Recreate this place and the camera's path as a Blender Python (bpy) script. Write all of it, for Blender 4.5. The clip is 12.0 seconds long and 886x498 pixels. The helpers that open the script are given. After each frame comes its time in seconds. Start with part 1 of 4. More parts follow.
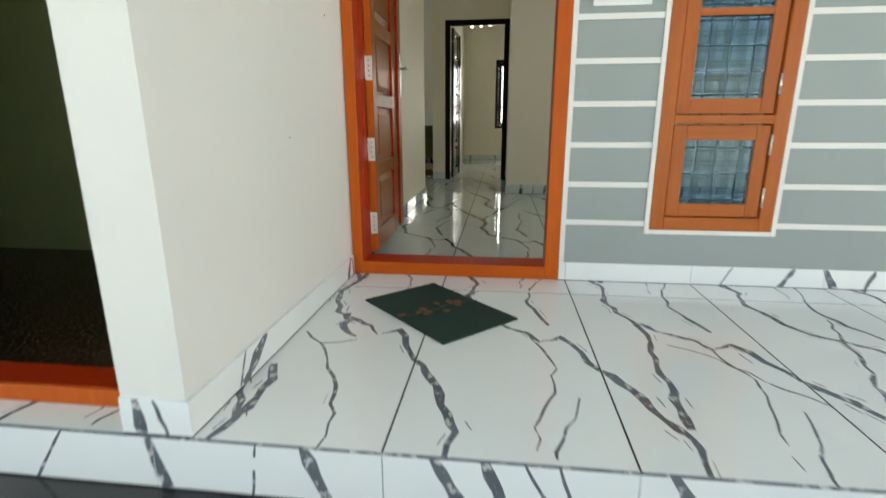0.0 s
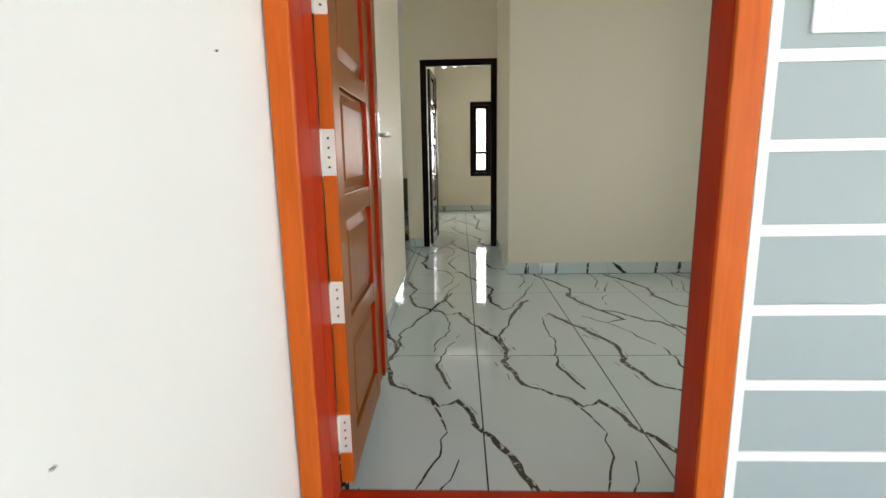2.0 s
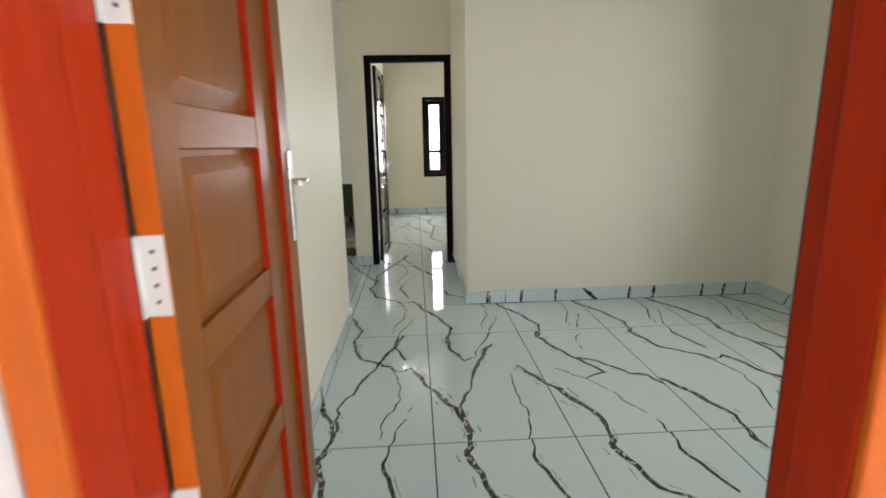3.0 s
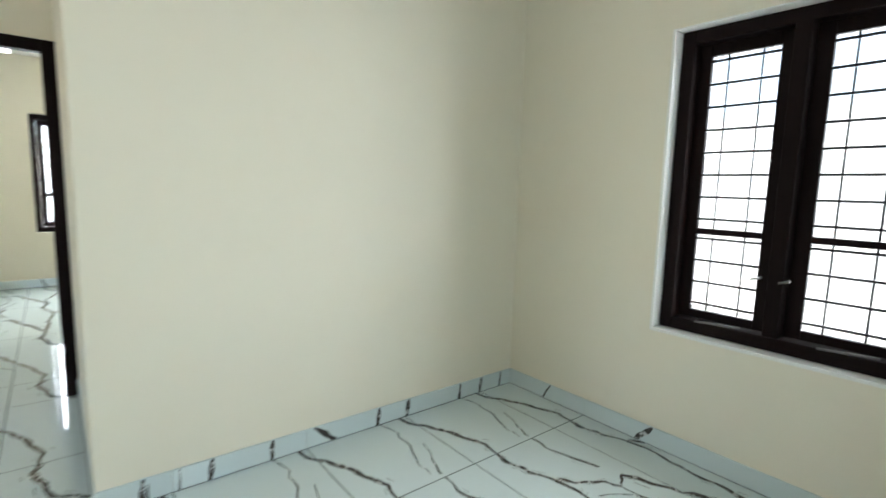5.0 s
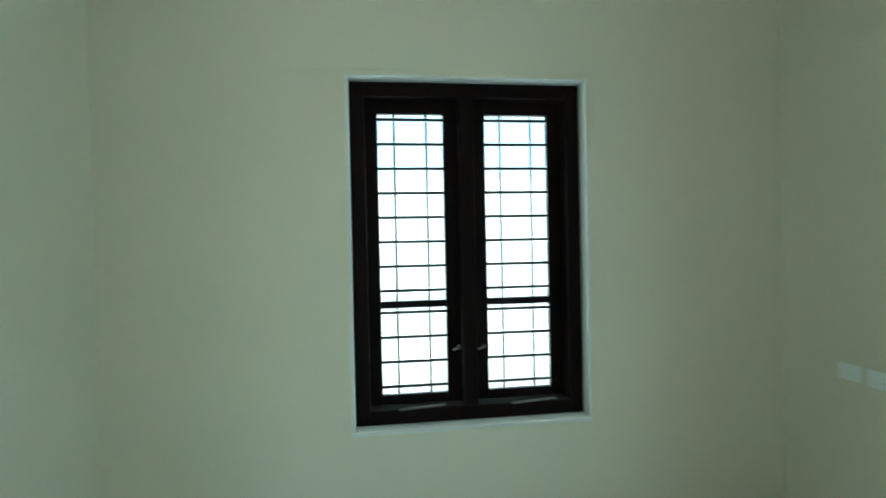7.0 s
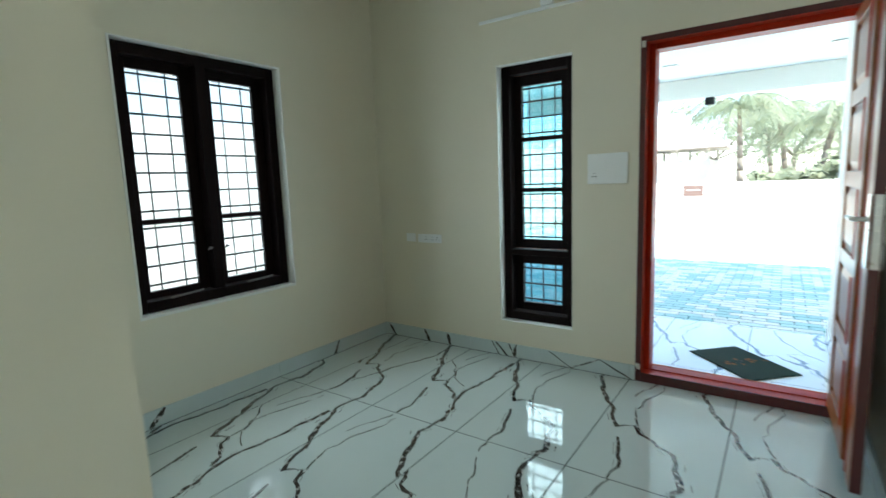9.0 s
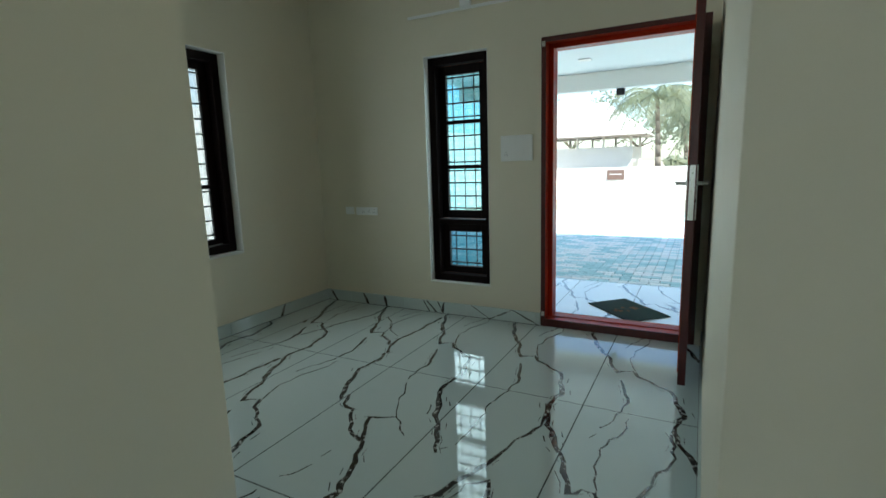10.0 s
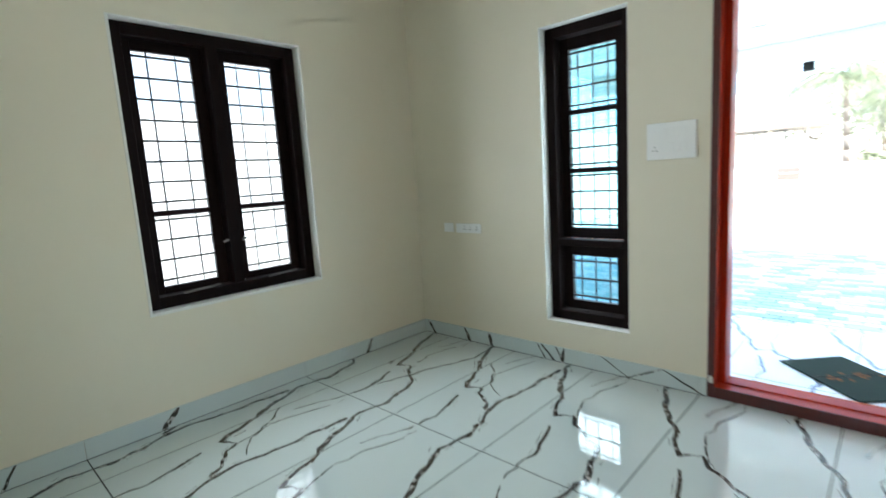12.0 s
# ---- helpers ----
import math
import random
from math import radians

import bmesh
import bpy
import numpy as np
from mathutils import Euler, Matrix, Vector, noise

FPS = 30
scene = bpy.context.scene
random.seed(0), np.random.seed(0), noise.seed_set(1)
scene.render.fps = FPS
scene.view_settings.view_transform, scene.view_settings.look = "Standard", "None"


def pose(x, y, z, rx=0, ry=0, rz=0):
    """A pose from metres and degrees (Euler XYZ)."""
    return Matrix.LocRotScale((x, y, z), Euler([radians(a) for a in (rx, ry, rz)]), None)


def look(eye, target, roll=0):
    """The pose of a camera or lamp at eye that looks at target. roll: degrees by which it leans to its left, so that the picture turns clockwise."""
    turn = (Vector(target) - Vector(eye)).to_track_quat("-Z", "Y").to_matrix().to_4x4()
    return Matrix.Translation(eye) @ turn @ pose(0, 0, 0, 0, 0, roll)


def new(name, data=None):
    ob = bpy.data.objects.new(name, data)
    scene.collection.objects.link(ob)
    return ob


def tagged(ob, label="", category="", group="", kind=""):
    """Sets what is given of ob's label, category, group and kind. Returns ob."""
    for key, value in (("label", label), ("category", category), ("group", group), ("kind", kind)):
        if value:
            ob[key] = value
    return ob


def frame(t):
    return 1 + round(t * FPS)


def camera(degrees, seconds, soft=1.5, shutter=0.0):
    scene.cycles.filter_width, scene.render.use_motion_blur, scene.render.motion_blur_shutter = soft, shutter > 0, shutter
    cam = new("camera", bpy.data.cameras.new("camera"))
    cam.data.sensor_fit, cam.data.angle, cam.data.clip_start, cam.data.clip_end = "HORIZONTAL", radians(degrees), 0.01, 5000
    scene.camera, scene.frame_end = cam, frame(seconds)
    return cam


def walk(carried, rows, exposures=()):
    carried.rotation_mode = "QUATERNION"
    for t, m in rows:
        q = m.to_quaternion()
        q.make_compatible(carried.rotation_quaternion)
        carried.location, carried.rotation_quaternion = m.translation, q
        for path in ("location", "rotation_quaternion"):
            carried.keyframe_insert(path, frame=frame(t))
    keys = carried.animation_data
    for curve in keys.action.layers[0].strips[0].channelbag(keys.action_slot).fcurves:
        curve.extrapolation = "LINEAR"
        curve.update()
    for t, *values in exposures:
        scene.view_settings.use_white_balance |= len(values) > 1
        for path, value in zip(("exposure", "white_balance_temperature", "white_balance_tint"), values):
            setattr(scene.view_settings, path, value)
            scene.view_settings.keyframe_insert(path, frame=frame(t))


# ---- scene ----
cam = camera(84.5, 12.0, 1.5, 0.4)
PATH = [
    (0, (-0.015, 0.033, 0.765), (-0.241, 1.957, 0.267), -0.1),
    (0.5, (-0.11, 0.369, 0.767), (-0.337, 2.325, 0.417), -0.7),
    (1, (-0.163, 0.742, 0.772), (-0.36, 2.707, 0.456), -1.0),
    (1.5, (-0.261, 1.071, 0.92), (-0.407, 3.038, 0.594), -1.3),
    (2, (-0.356, 1.332, 1.023), (-0.432, 3.296, 0.656), -1.0),
    (2.5, (-0.33, 1.623, 1.107), (-0.356, 3.582, 0.705), -1.1),
    (2.7, (-0.326, 1.733, 1.182), (-0.315, 3.689, 0.765), -1.2),
    (4.3, (-0.244, 2.902, 1.274), (0.548, 4.709, 0.943), 0.8),
    (4.5, (-0.199, 3.024, 1.299), (0.709, 4.78, 0.997), 1.0),
    (5, (-0.013, 3.334, 1.327), (1.23, 4.88, 1.076), 1.5),
    (5.5, (0.203, 3.664, 1.322), (1.722, 4.958, 1.177), 1.3),
    (6, (0.407, 3.941, 1.406), (2.221, 4.777, 1.296), 1.1),
    (6.5, (0.476, 4.206, 1.408), (2.453, 4.505, 1.399), 0.7),
    (7, (0.356, 4.454, 1.408), (2.34, 4.201, 1.388), -1.2),
    (7.5, (0.163, 4.793, 1.36), (1.985, 3.972, 1.281), -2.2),
    (7.7, (0.081, 4.942, 1.349), (1.807, 3.937, 1.244), -2.5),
    (9.3, (-0.576, 5.908, 1.28), (0.483, 4.234, 1.006), -1.8),
    (9.5, (-0.66, 6.0, 1.241), (0.36, 4.301, 0.971), -1.7),
    (10, (-0.77, 6.158, 1.249), (0.158, 4.419, 0.91), -1.8),
    (10.5, (-0.868, 6.219, 1.253), (0.077, 4.504, 0.845), -2.4),
    (11, (-0.834, 6.089, 1.184), (0.183, 4.412, 0.789), -3.1),
    (11.5, (-0.604, 5.758, 1.178), (0.518, 4.14, 0.828), -3.3),
    (12, (-0.41, 5.329, 1.24), (0.948, 3.889, 0.951), -3.6),
]
EXPOSURES = [
    (0, 1.56, 7450, 9), (0.6, 1.72, 7250, 9), (1.0, 1.92, 7100, 10), (1.5, 2.16, 7000, 13), (2.0, 2.28, 7050, 14), (2.5, 2.39, 6900, 15), (4.5, 3.06, 6250, 11), (5.0, 3.05, 6200, 10),
    (5.5, 3.07, 6150, 7), (6.0, 2.62, 5850, -4), (6.5, 1.65, 6150, -9), (7.0, 2.56, 5450, -15), (7.6, 3.6, 6150, 12), (9.3, 2.0, 5850, -2), (9.6, 1.95, 5850, -2),
    (9.9, 1.38, 6000, -2), (10.1, 1.38, 5950, -3), (10.5, 1.94, 5700, -6), (11.2, 2.02, 5800, -2), (12, 2.8, 6000, 8),
]
walk(cam, [(t, look(eye, target, roll)) for t, eye, target, roll in PATH], EXPOSURES)

# ---- world and light ----
world = bpy.data.worlds.new("world")
scene.world = world
world.use_nodes = True
sky = world.node_tree.nodes.new("ShaderNodeTexSky")
sky.sky_type, sky.sun_disc = "NISHITA", False
SUN_ELEV, SUN_ROT = radians(55), radians(298)
sky.sun_elevation, sky.sun_rotation = SUN_ELEV, SUN_ROT
bg = world.node_tree.nodes["Background"]
bg.inputs["Strength"].default_value = 0.15
world.node_tree.links.new(sky.outputs[0], bg.inputs[0])
sun_data = bpy.data.lights.new("sun", "SUN")
sun_data.energy, sun_data.angle, sun_data.color = 5.0, radians(0.5), (1.0, 0.95, 0.88)
sun_way = Vector((math.sin(SUN_ROT) * math.cos(SUN_ELEV), math.cos(SUN_ROT) * math.cos(SUN_ELEV), math.sin(SUN_ELEV)))
sun = new("sun", sun_data)
sun.matrix_world = look(sun_way * 30, (0, 0, 0))


def daylight(name, eye, target, width, height, watts, colour=(0.93, 0.97, 1.0)):
    """An area lamp for the sky's light in an opening."""
    data = bpy.data.lights.new(name, "AREA")
    data.shape, data.size, data.size_y, data.energy, data.color = "RECTANGLE", width, height, watts, colour
    ob = new(name, data)
    ob.matrix_world = look(eye, target)
    return ob


daylight("window_daylight", (2.78, 4.07, 1.4), (0, 4.07, 1.4), 1.0, 1.45, 11.5)
daylight("window_daylight", (0.25, 11.2, 1.4), (0.25, 0, 1.4), 0.9, 1.4, 38)
# lamp at an unseen opening, added to brighten the stair hall
daylight("window_daylight", (-4.15, 6.6, 1.5), (0, 6.6, 1.4), 0.88, 1.18, 1.6)
daylight("window_daylight", (0.975, 2.4548, 1.19), (0.975, 6, 1.19), 0.29, 1.6, 2.0, (0.80, 0.95, 1.0))


# ---- materials ----
class Nodes:
    """A node material in the making."""

    def __init__(self, name):
        self.mat = bpy.data.materials.new(name)
        self.mat.use_nodes = True
        self.tree = self.mat.node_tree
        self.bsdf = self.tree.nodes["Principled BSDF"]
        self.coord = self.tree.nodes.new("ShaderNodeTexCoord")

    def node(self, kind, inputs=(), **props):
        n = self.tree.nodes.new(kind)
        for k, v in props.items():
            if k == "operation":
                n.operation = v
            elif k == "data_type":
                n.data_type = v
            elif k == "blend_type":
                n.blend_type = v
            elif k == "wave_type":
                n.wave_type = v
            elif k == "bands_direction":
                n.bands_direction = v
        for key, val in dict(inputs).items():
            if isinstance(val, bpy.types.NodeSocket):
                self.tree.links.new(val, n.inputs[key])
            else:
                n.inputs[key].default_value = val
        return n

    def noise(self, scale, detail=4.0, rough=0.55, stretch=(1, 1, 1), space="Object", distort=0.0):
        m = self.node("ShaderNodeMapping", {"Vector": self.coord.outputs[space], "Scale": stretch})
        return self.node("ShaderNodeTexNoise", {"Vector": m.outputs[0], "Scale": scale, "Detail": detail, "Roughness": rough, "Distortion": distort}).outputs["Fac"]

    def ramp(self, fac, stops):
        n = self.node("ShaderNodeValToRGB", {"Fac": fac})
        els = n.color_ramp.elements
        while len(els) < len(stops):
            els.new(0.5)
        for el, (p, c) in zip(els, stops):
            el.position, el.color = p, (*c, 1) if len(c) == 3 else c
        return n.outputs["Color"]

    def mix(self, fac, a, b, blend="MIX"):
        n = self.tree.nodes.new("ShaderNodeMix")
        n.data_type, n.blend_type = "RGBA", blend
        for sock, val in ((n.inputs[0], fac), (n.inputs[6], a), (n.inputs[7], b)):
            if isinstance(val, bpy.types.NodeSocket):
                self.tree.links.new(val, sock)
            elif isinstance(val, (int, float)):
                sock.default_value = val
            else:
                sock.default_value = (*val, 1)
        return n.outputs[2]

    def span(self, fac, lo, hi):
        return self.node("ShaderNodeMapRange", {"Value": fac, "To Min": lo, "To Max": hi}).outputs[0]

    def done(self, colour, rough=0.5, metal=0.0, bump=None, strength=0.1, distance=0.002, coat=0.0, ior=1.45):
        b = self.bsdf.inputs
        for key, val in (("Base Color", colour), ("Roughness", rough), ("Metallic", metal)):
            if isinstance(val, bpy.types.NodeSocket):
                self.tree.links.new(val, b[key])
            else:
                b[key].default_value = (*val, 1) if key == "Base Color" else val
        b["Coat Weight"].default_value, b["IOR"].default_value = coat, ior
        b["Coat Roughness"].default_value = 0.08
        if bump is not None:
            n = self.node("ShaderNodeBump", {"Height": bump, "Strength": strength, "Distance": distance})
            self.tree.links.new(n.outputs[0], b["Normal"])
        return self.mat


def painted(name, base, dirt, rough=0.6, patch=0.35):
    """Emulsion paint on plaster: roller grain, soft uneven patches."""
    n = Nodes(name)
    big = n.noise(1.1, 3, 0.5)
    mid = n.noise(7.0, 4, 0.6)
    fine = n.noise(260.0, 2, 0.5)
    c = n.mix(n.ramp(big, [(0.3, (0, 0, 0)), (0.75, (patch, patch, patch))]), base, dirt)
    c = n.mix(n.ramp(mid, [(0.55, (0, 0, 0)), (0.8, (0.2, 0.2, 0.2))]), c, dirt)
    height = n.mix(0.35, fine, mid)
    return n.done(c, n.span(mid, rough - 0.06, rough + 0.1), bump=height, strength=0.16, distance=0.002)


def varnished(name, light, dark, rough=0.3, coat=0.3, grain=(14, 14, 0.9), ior=1.45):
    """Varnished wood with grain along z of the piece."""
    n = Nodes(name)
    long_grain = n.noise(3.0, 6, 0.6, grain, distort=0.6)
    pores = n.noise(22.0, 3, 0.6, (9, 9, 0.5))
    patch = n.noise(1.6, 2)
    c = n.mix(n.ramp(long_grain, [(0.3, (0, 0, 0)), (0.75, (0.7, 0.7, 0.7))]), light, dark)
    c = n.mix(n.ramp(pores, [(0.5, (0, 0, 0)), (0.75, (0.4, 0.4, 0.4))]), c, dark)
    c = n.mix(n.ramp(patch, [(0.4, (0, 0, 0)), (0.8, (0.35, 0.35, 0.35))]), c, dark)
    return n.done(c, n.span(pores, rough, rough + 0.14), bump=pores, strength=0.08, distance=0.001, coat=coat, ior=ior)


def plain(name, base, rough=0.4, metal=0.0, vary=0.12, coat=0.0):
    n = Nodes(name)
    big = n.noise(4.0, 3)
    fine = n.noise(90.0, 3)
    c = n.mix(n.span(big, 0, vary), base, tuple(v * 0.6 for v in base))
    return n.done(c, n.span(fine, max(rough - 0.06, 0.02), rough + 0.08), metal, bump=fine, strength=0.05, distance=0.001, coat=coat)


def marble(name, white, shade, rough=0.02):
    """Polished vitrified tile: near white with faint grey clouds."""
    n = Nodes(name)
    cloud = n.noise(2.4, 5, 0.6, distort=1.2)
    smear = n.noise(5.0, 3)
    c = n.mix(n.ramp(cloud, [(0.5, (0, 0, 0)), (0.85, (0.35, 0.35, 0.35))]), white, shade)
    return n.done(c, n.span(smear, rough, rough + 0.04), ior=1.68)


def vein_paint(name, base, pale, rough=0.05):
    """The printed dark vein, broken by pale crystals."""
    n = Nodes(name)
    chips = n.noise(38.0, 3, 0.6)
    tone = n.noise(7.0, 3)
    c = n.mix(n.ramp(tone, [(0.35, (0, 0, 0)), (0.75, (0.5, 0.5, 0.5))]), base, pale)
    c = n.mix(n.ramp(chips, [(0.565, (0, 0, 0)), (0.63, (0.85, 0.85, 0.85))]), c, (0.62, 0.63, 0.61))
    return n.done(c, rough, ior=1.6)


def window_glass(name, tint, rough=0.02, haze=0.0):
    n = Nodes(name)
    t = n.tree
    clear = n.node("ShaderNodeBsdfTransparent", {"Color": (*tint, 1)})
    gloss = n.node("ShaderNodeBsdfGlossy", {"Roughness": rough})
    fres = n.node("ShaderNodeFresnel", {"IOR": 1.5})
    amount = n.node("ShaderNodeMath", {0: fres.outputs[0], 1: haze}, operation="ADD")
    m = n.node("ShaderNodeMixShader", {0: amount.outputs[0], 1: clear.outputs[0], 2: gloss.outputs[0]})
    t.links.new(m.outputs[0], t.nodes["Material Output"].inputs["Surface"])
    return n.mat


CREAM = painted("cream_wall_paint", (0.77, 0.72, 0.585), (0.71, 0.655, 0.51))
PORCH_WHITE = painted("white_porch_paint", (0.75, 0.745, 0.70), (0.68, 0.68, 0.62))
GREY_PAINT = painted("grey_exterior_paint", (0.315, 0.36, 0.35), (0.265, 0.31, 0.30), 0.5)
STRIPE_WHITE = painted("white_band_paint", (0.82, 0.81, 0.77), (0.72, 0.71, 0.67), 0.5)
REVEAL = painted("white_reveal_paint", (0.80, 0.80, 0.76), (0.70, 0.70, 0.64), 0.5)
CEILING = painted("white_ceiling_paint", (0.82, 0.82, 0.79), (0.76, 0.76, 0.72), 0.7)
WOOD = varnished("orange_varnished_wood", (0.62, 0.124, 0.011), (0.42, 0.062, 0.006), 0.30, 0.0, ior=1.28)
WOOD_WINDOW = varnished("brown_orange_window_wood", (0.50, 0.130, 0.018), (0.32, 0.068, 0.010), 0.34, 0.0, ior=1.38)
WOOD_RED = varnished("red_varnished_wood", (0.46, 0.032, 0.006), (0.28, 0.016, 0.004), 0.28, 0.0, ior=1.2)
WOOD_DOOR = varnished("brown_varnished_door_wood", (0.27, 0.084, 0.012), (0.16, 0.042, 0.006), 0.24, 0.0, ior=1.26)
WOOD_DARK = varnished("dark_stained_wood", (0.010, 0.0038, 0.0034), (0.004, 0.002, 0.002), 0.5, 0.0, ior=1.2)
WOOD_INNER = varnished("glossy_dark_door_wood", (0.020, 0.008, 0.007), (0.010, 0.004, 0.004), 0.12, 0.5)
WOOD_MAROON = varnished("maroon_wood", (0.085, 0.010, 0.009), (0.045, 0.005, 0.005), 0.26, 0.4)
LYING = (0.9, 14, 14)
ALONG_X = {
    WOOD.name: varnished("orange_varnished_rail_wood", (0.62, 0.124, 0.011), (0.42, 0.062, 0.006), 0.30, 0.0, LYING, 1.28),
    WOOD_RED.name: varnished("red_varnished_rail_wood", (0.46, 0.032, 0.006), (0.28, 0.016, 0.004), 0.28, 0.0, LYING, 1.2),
    WOOD_WINDOW.name: varnished("brown_orange_rail_wood", (0.50, 0.130, 0.018), (0.32, 0.068, 0.010), 0.34, 0.0, LYING, 1.38),
    WOOD_DOOR.name: varnished("brown_door_rail_wood", (0.27, 0.084, 0.012), (0.16, 0.042, 0.006), 0.24, 0.0, LYING, 1.26),
}


def lying(mat):
    """The same wood with its grain along x."""
    return ALONG_X.get(mat.name, mat)


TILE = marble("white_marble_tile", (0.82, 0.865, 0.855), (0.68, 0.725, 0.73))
# same tile as the porch, toned darker for the weaker light indoors
TILE_DIM = marble("dimmed_marble_tile", (0.58, 0.66, 0.65), (0.47, 0.54, 0.54))
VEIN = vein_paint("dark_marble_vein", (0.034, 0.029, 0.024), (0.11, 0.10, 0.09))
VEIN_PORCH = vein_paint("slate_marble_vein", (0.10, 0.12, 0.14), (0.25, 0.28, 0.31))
GROUT = plain("dark_grout", (0.022, 0.021, 0.02), 0.8)
STEEL = plain("brushed_steel", (0.72, 0.71, 0.68), 0.28, 1.0)
IRON = plain("black_painted_iron", (0.006, 0.0065, 0.007), 0.62)
HINGE_STEEL = plain("pale_satin_hinge_steel", (0.74, 0.71, 0.64), 0.45, 0.25)
PLASTIC = plain("white_switch_plastic", (0.88, 0.89, 0.88), 0.3, 0, 0.04)
DULL_STEEL = plain("dull_steel", (0.20, 0.19, 0.18), 0.5, 1.0)
SLOT = plain("dark_socket_slot", (0.03, 0.03, 0.03), 0.5)
CLEAR = window_glass("clear_window_glass", (0.93, 0.97, 0.96))


def frosted_glass(name):
    """Obscured window glass: it scatters most of the daylight behind it."""
    n = Nodes(name)
    t = n.tree
    grain = n.noise(140.0, 2)
    clear = n.node("ShaderNodeBsdfTransparent", {"Color": (0.48, 0.475, 0.47, 1)})
    glow = n.node("ShaderNodeBsdfTranslucent", {"Color": (0.86, 0.92, 0.91, 1)})
    gloss = n.node("ShaderNodeBsdfGlossy", {"Roughness": n.span(grain, 0.05, 0.2)})
    fres = n.node("ShaderNodeFresnel", {"IOR": 1.45})
    a = n.node("ShaderNodeMixShader", {0: 0.08, 1: clear.outputs[0], 2: glow.outputs[0]})
    b = n.node("ShaderNodeMixShader", {0: fres.outputs[0], 1: a.outputs[0], 2: gloss.outputs[0]})
    t.links.new(b.outputs[0], t.nodes["Material Output"].inputs["Surface"])
    return n.mat


FROSTED = frosted_glass("obscured_window_glass")


def figured_glass(name):
    """Blue figured glass: a pressed check of double lines, with a dull sheen between them."""
    n = Nodes(name)
    t = n.tree
    xyz = n.node("ShaderNodeSeparateXYZ", {0: n.coord.outputs["Object"]})
    masks = []
    for axis in ("X", "Z"):
        wob = n.noise(9.0, 2, 0.5)
        shifted = n.node("ShaderNodeMath", {0: wob, 1: 0.012, 2: xyz.outputs[axis]}, operation="MULTIPLY_ADD")
        cell = n.node("ShaderNodeMath", {0: shifted.outputs[0], 1: 0.062}, operation="DIVIDE")
        frac = n.node("ShaderNodeMath", {0: cell.outputs[0]}, operation="FRACT")
        line = n.ramp(frac.outputs[0], [(0.0, (1, 1, 1)), (0.10, (1, 1, 1)), (0.12, (0, 0, 0)), (0.26, (0, 0, 0)), (0.28, (1, 1, 1)), (0.38, (1, 1, 1)), (0.40, (0, 0, 0))])
        masks.append(line)
    lines = n.mix(1.0, masks[0], masks[1], "LIGHTEN")
    chips = n.ramp(n.noise(30.0, 3), [(0.5, (1, 1, 1)), (0.66, (0.35, 0.35, 0.35))])
    amount = n.mix(1.0, n.ramp(lines, [(0.0, (0.20, 0.20, 0.20)), (1.0, (0.01, 0.01, 0.01))]), chips, "MULTIPLY")
    clear = n.node("ShaderNodeBsdfTransparent", {"Color": n.mix(lines, (0.62, 0.80, 0.83), (0.46, 0.68, 0.72))})
    sheen = n.node("ShaderNodeBsdfGlossy", {"Color": (0.20, 0.32, 0.44, 1), "Roughness": 0.22})
    gloss = n.node("ShaderNodeBsdfGlossy", {"Roughness": 0.05})
    fres = n.node("ShaderNodeFresnel", {"IOR": 1.25})
    a = n.node("ShaderNodeMixShader", {0: amount, 1: clear.outputs[0], 2: sheen.outputs[0]})
    b = n.node("ShaderNodeMixShader", {0: fres.outputs[0], 1: a.outputs[0], 2: gloss.outputs[0]})
    t.links.new(b.outputs[0], t.nodes["Material Output"].inputs["Surface"])
    return n.mat


TEAL_GLASS = figured_glass("blue_figured_glass")
GRANITE = plain("black_polished_granite", (0.022, 0.022, 0.024), 0.08, 0, 0.5)


def leaf(name, base, through_):
    """A leaf blade: daylight shines through it as well as off it."""
    n = Nodes(name)
    tone = n.noise(3.0, 3)
    n.done(n.mix(n.span(tone, 0, 0.5), base, tuple(v * 0.6 for v in base)), 0.45)
    glow = n.node("ShaderNodeBsdfTranslucent", {"Color": (*through_, 1)})
    m = n.node("ShaderNodeMixShader", {0: 0.45, 1: n.bsdf.outputs[0], 2: glow.outputs[0]})
    n.tree.links.new(m.outputs[0], n.tree.nodes["Material Output"].inputs["Surface"])
    return n.mat


LEAF = leaf("palm_leaf", (0.16, 0.19, 0.12), (0.40, 0.44, 0.30))
LEAF_DRY = leaf("pale_leaf", (0.19, 0.21, 0.14), (0.46, 0.48, 0.34))
BARK = plain("grey_bark", (0.25, 0.21, 0.17), 0.9, 0, 0.5)
ROOF_TIN = plain("pale_sheet_roof", (0.62, 0.60, 0.56), 0.45, 0, 0.3)
HOUSE_WHITE = painted("whitewashed_wall", (0.78, 0.76, 0.72), (0.66, 0.63, 0.57), 0.8)
MAT_GREEN = plain("dark_green_doormat_pile", (0.009, 0.034, 0.025), 0.95, 0, 0.5)
MAT_PETAL = plain("orange_brown_petal_pile", (0.20, 0.078, 0.02), 0.95, 0, 0.4)
SACK = plain("beige_sackcloth", (0.46, 0.38, 0.26), 0.9, 0, 0.5)
SACK_DARK = plain("brown_cloth", (0.09, 0.05, 0.025), 0.9, 0, 0.4)
GREEN_WALL = painted("olive_alcove_paint", (0.36, 0.42, 0.20), (0.29, 0.35, 0.15))


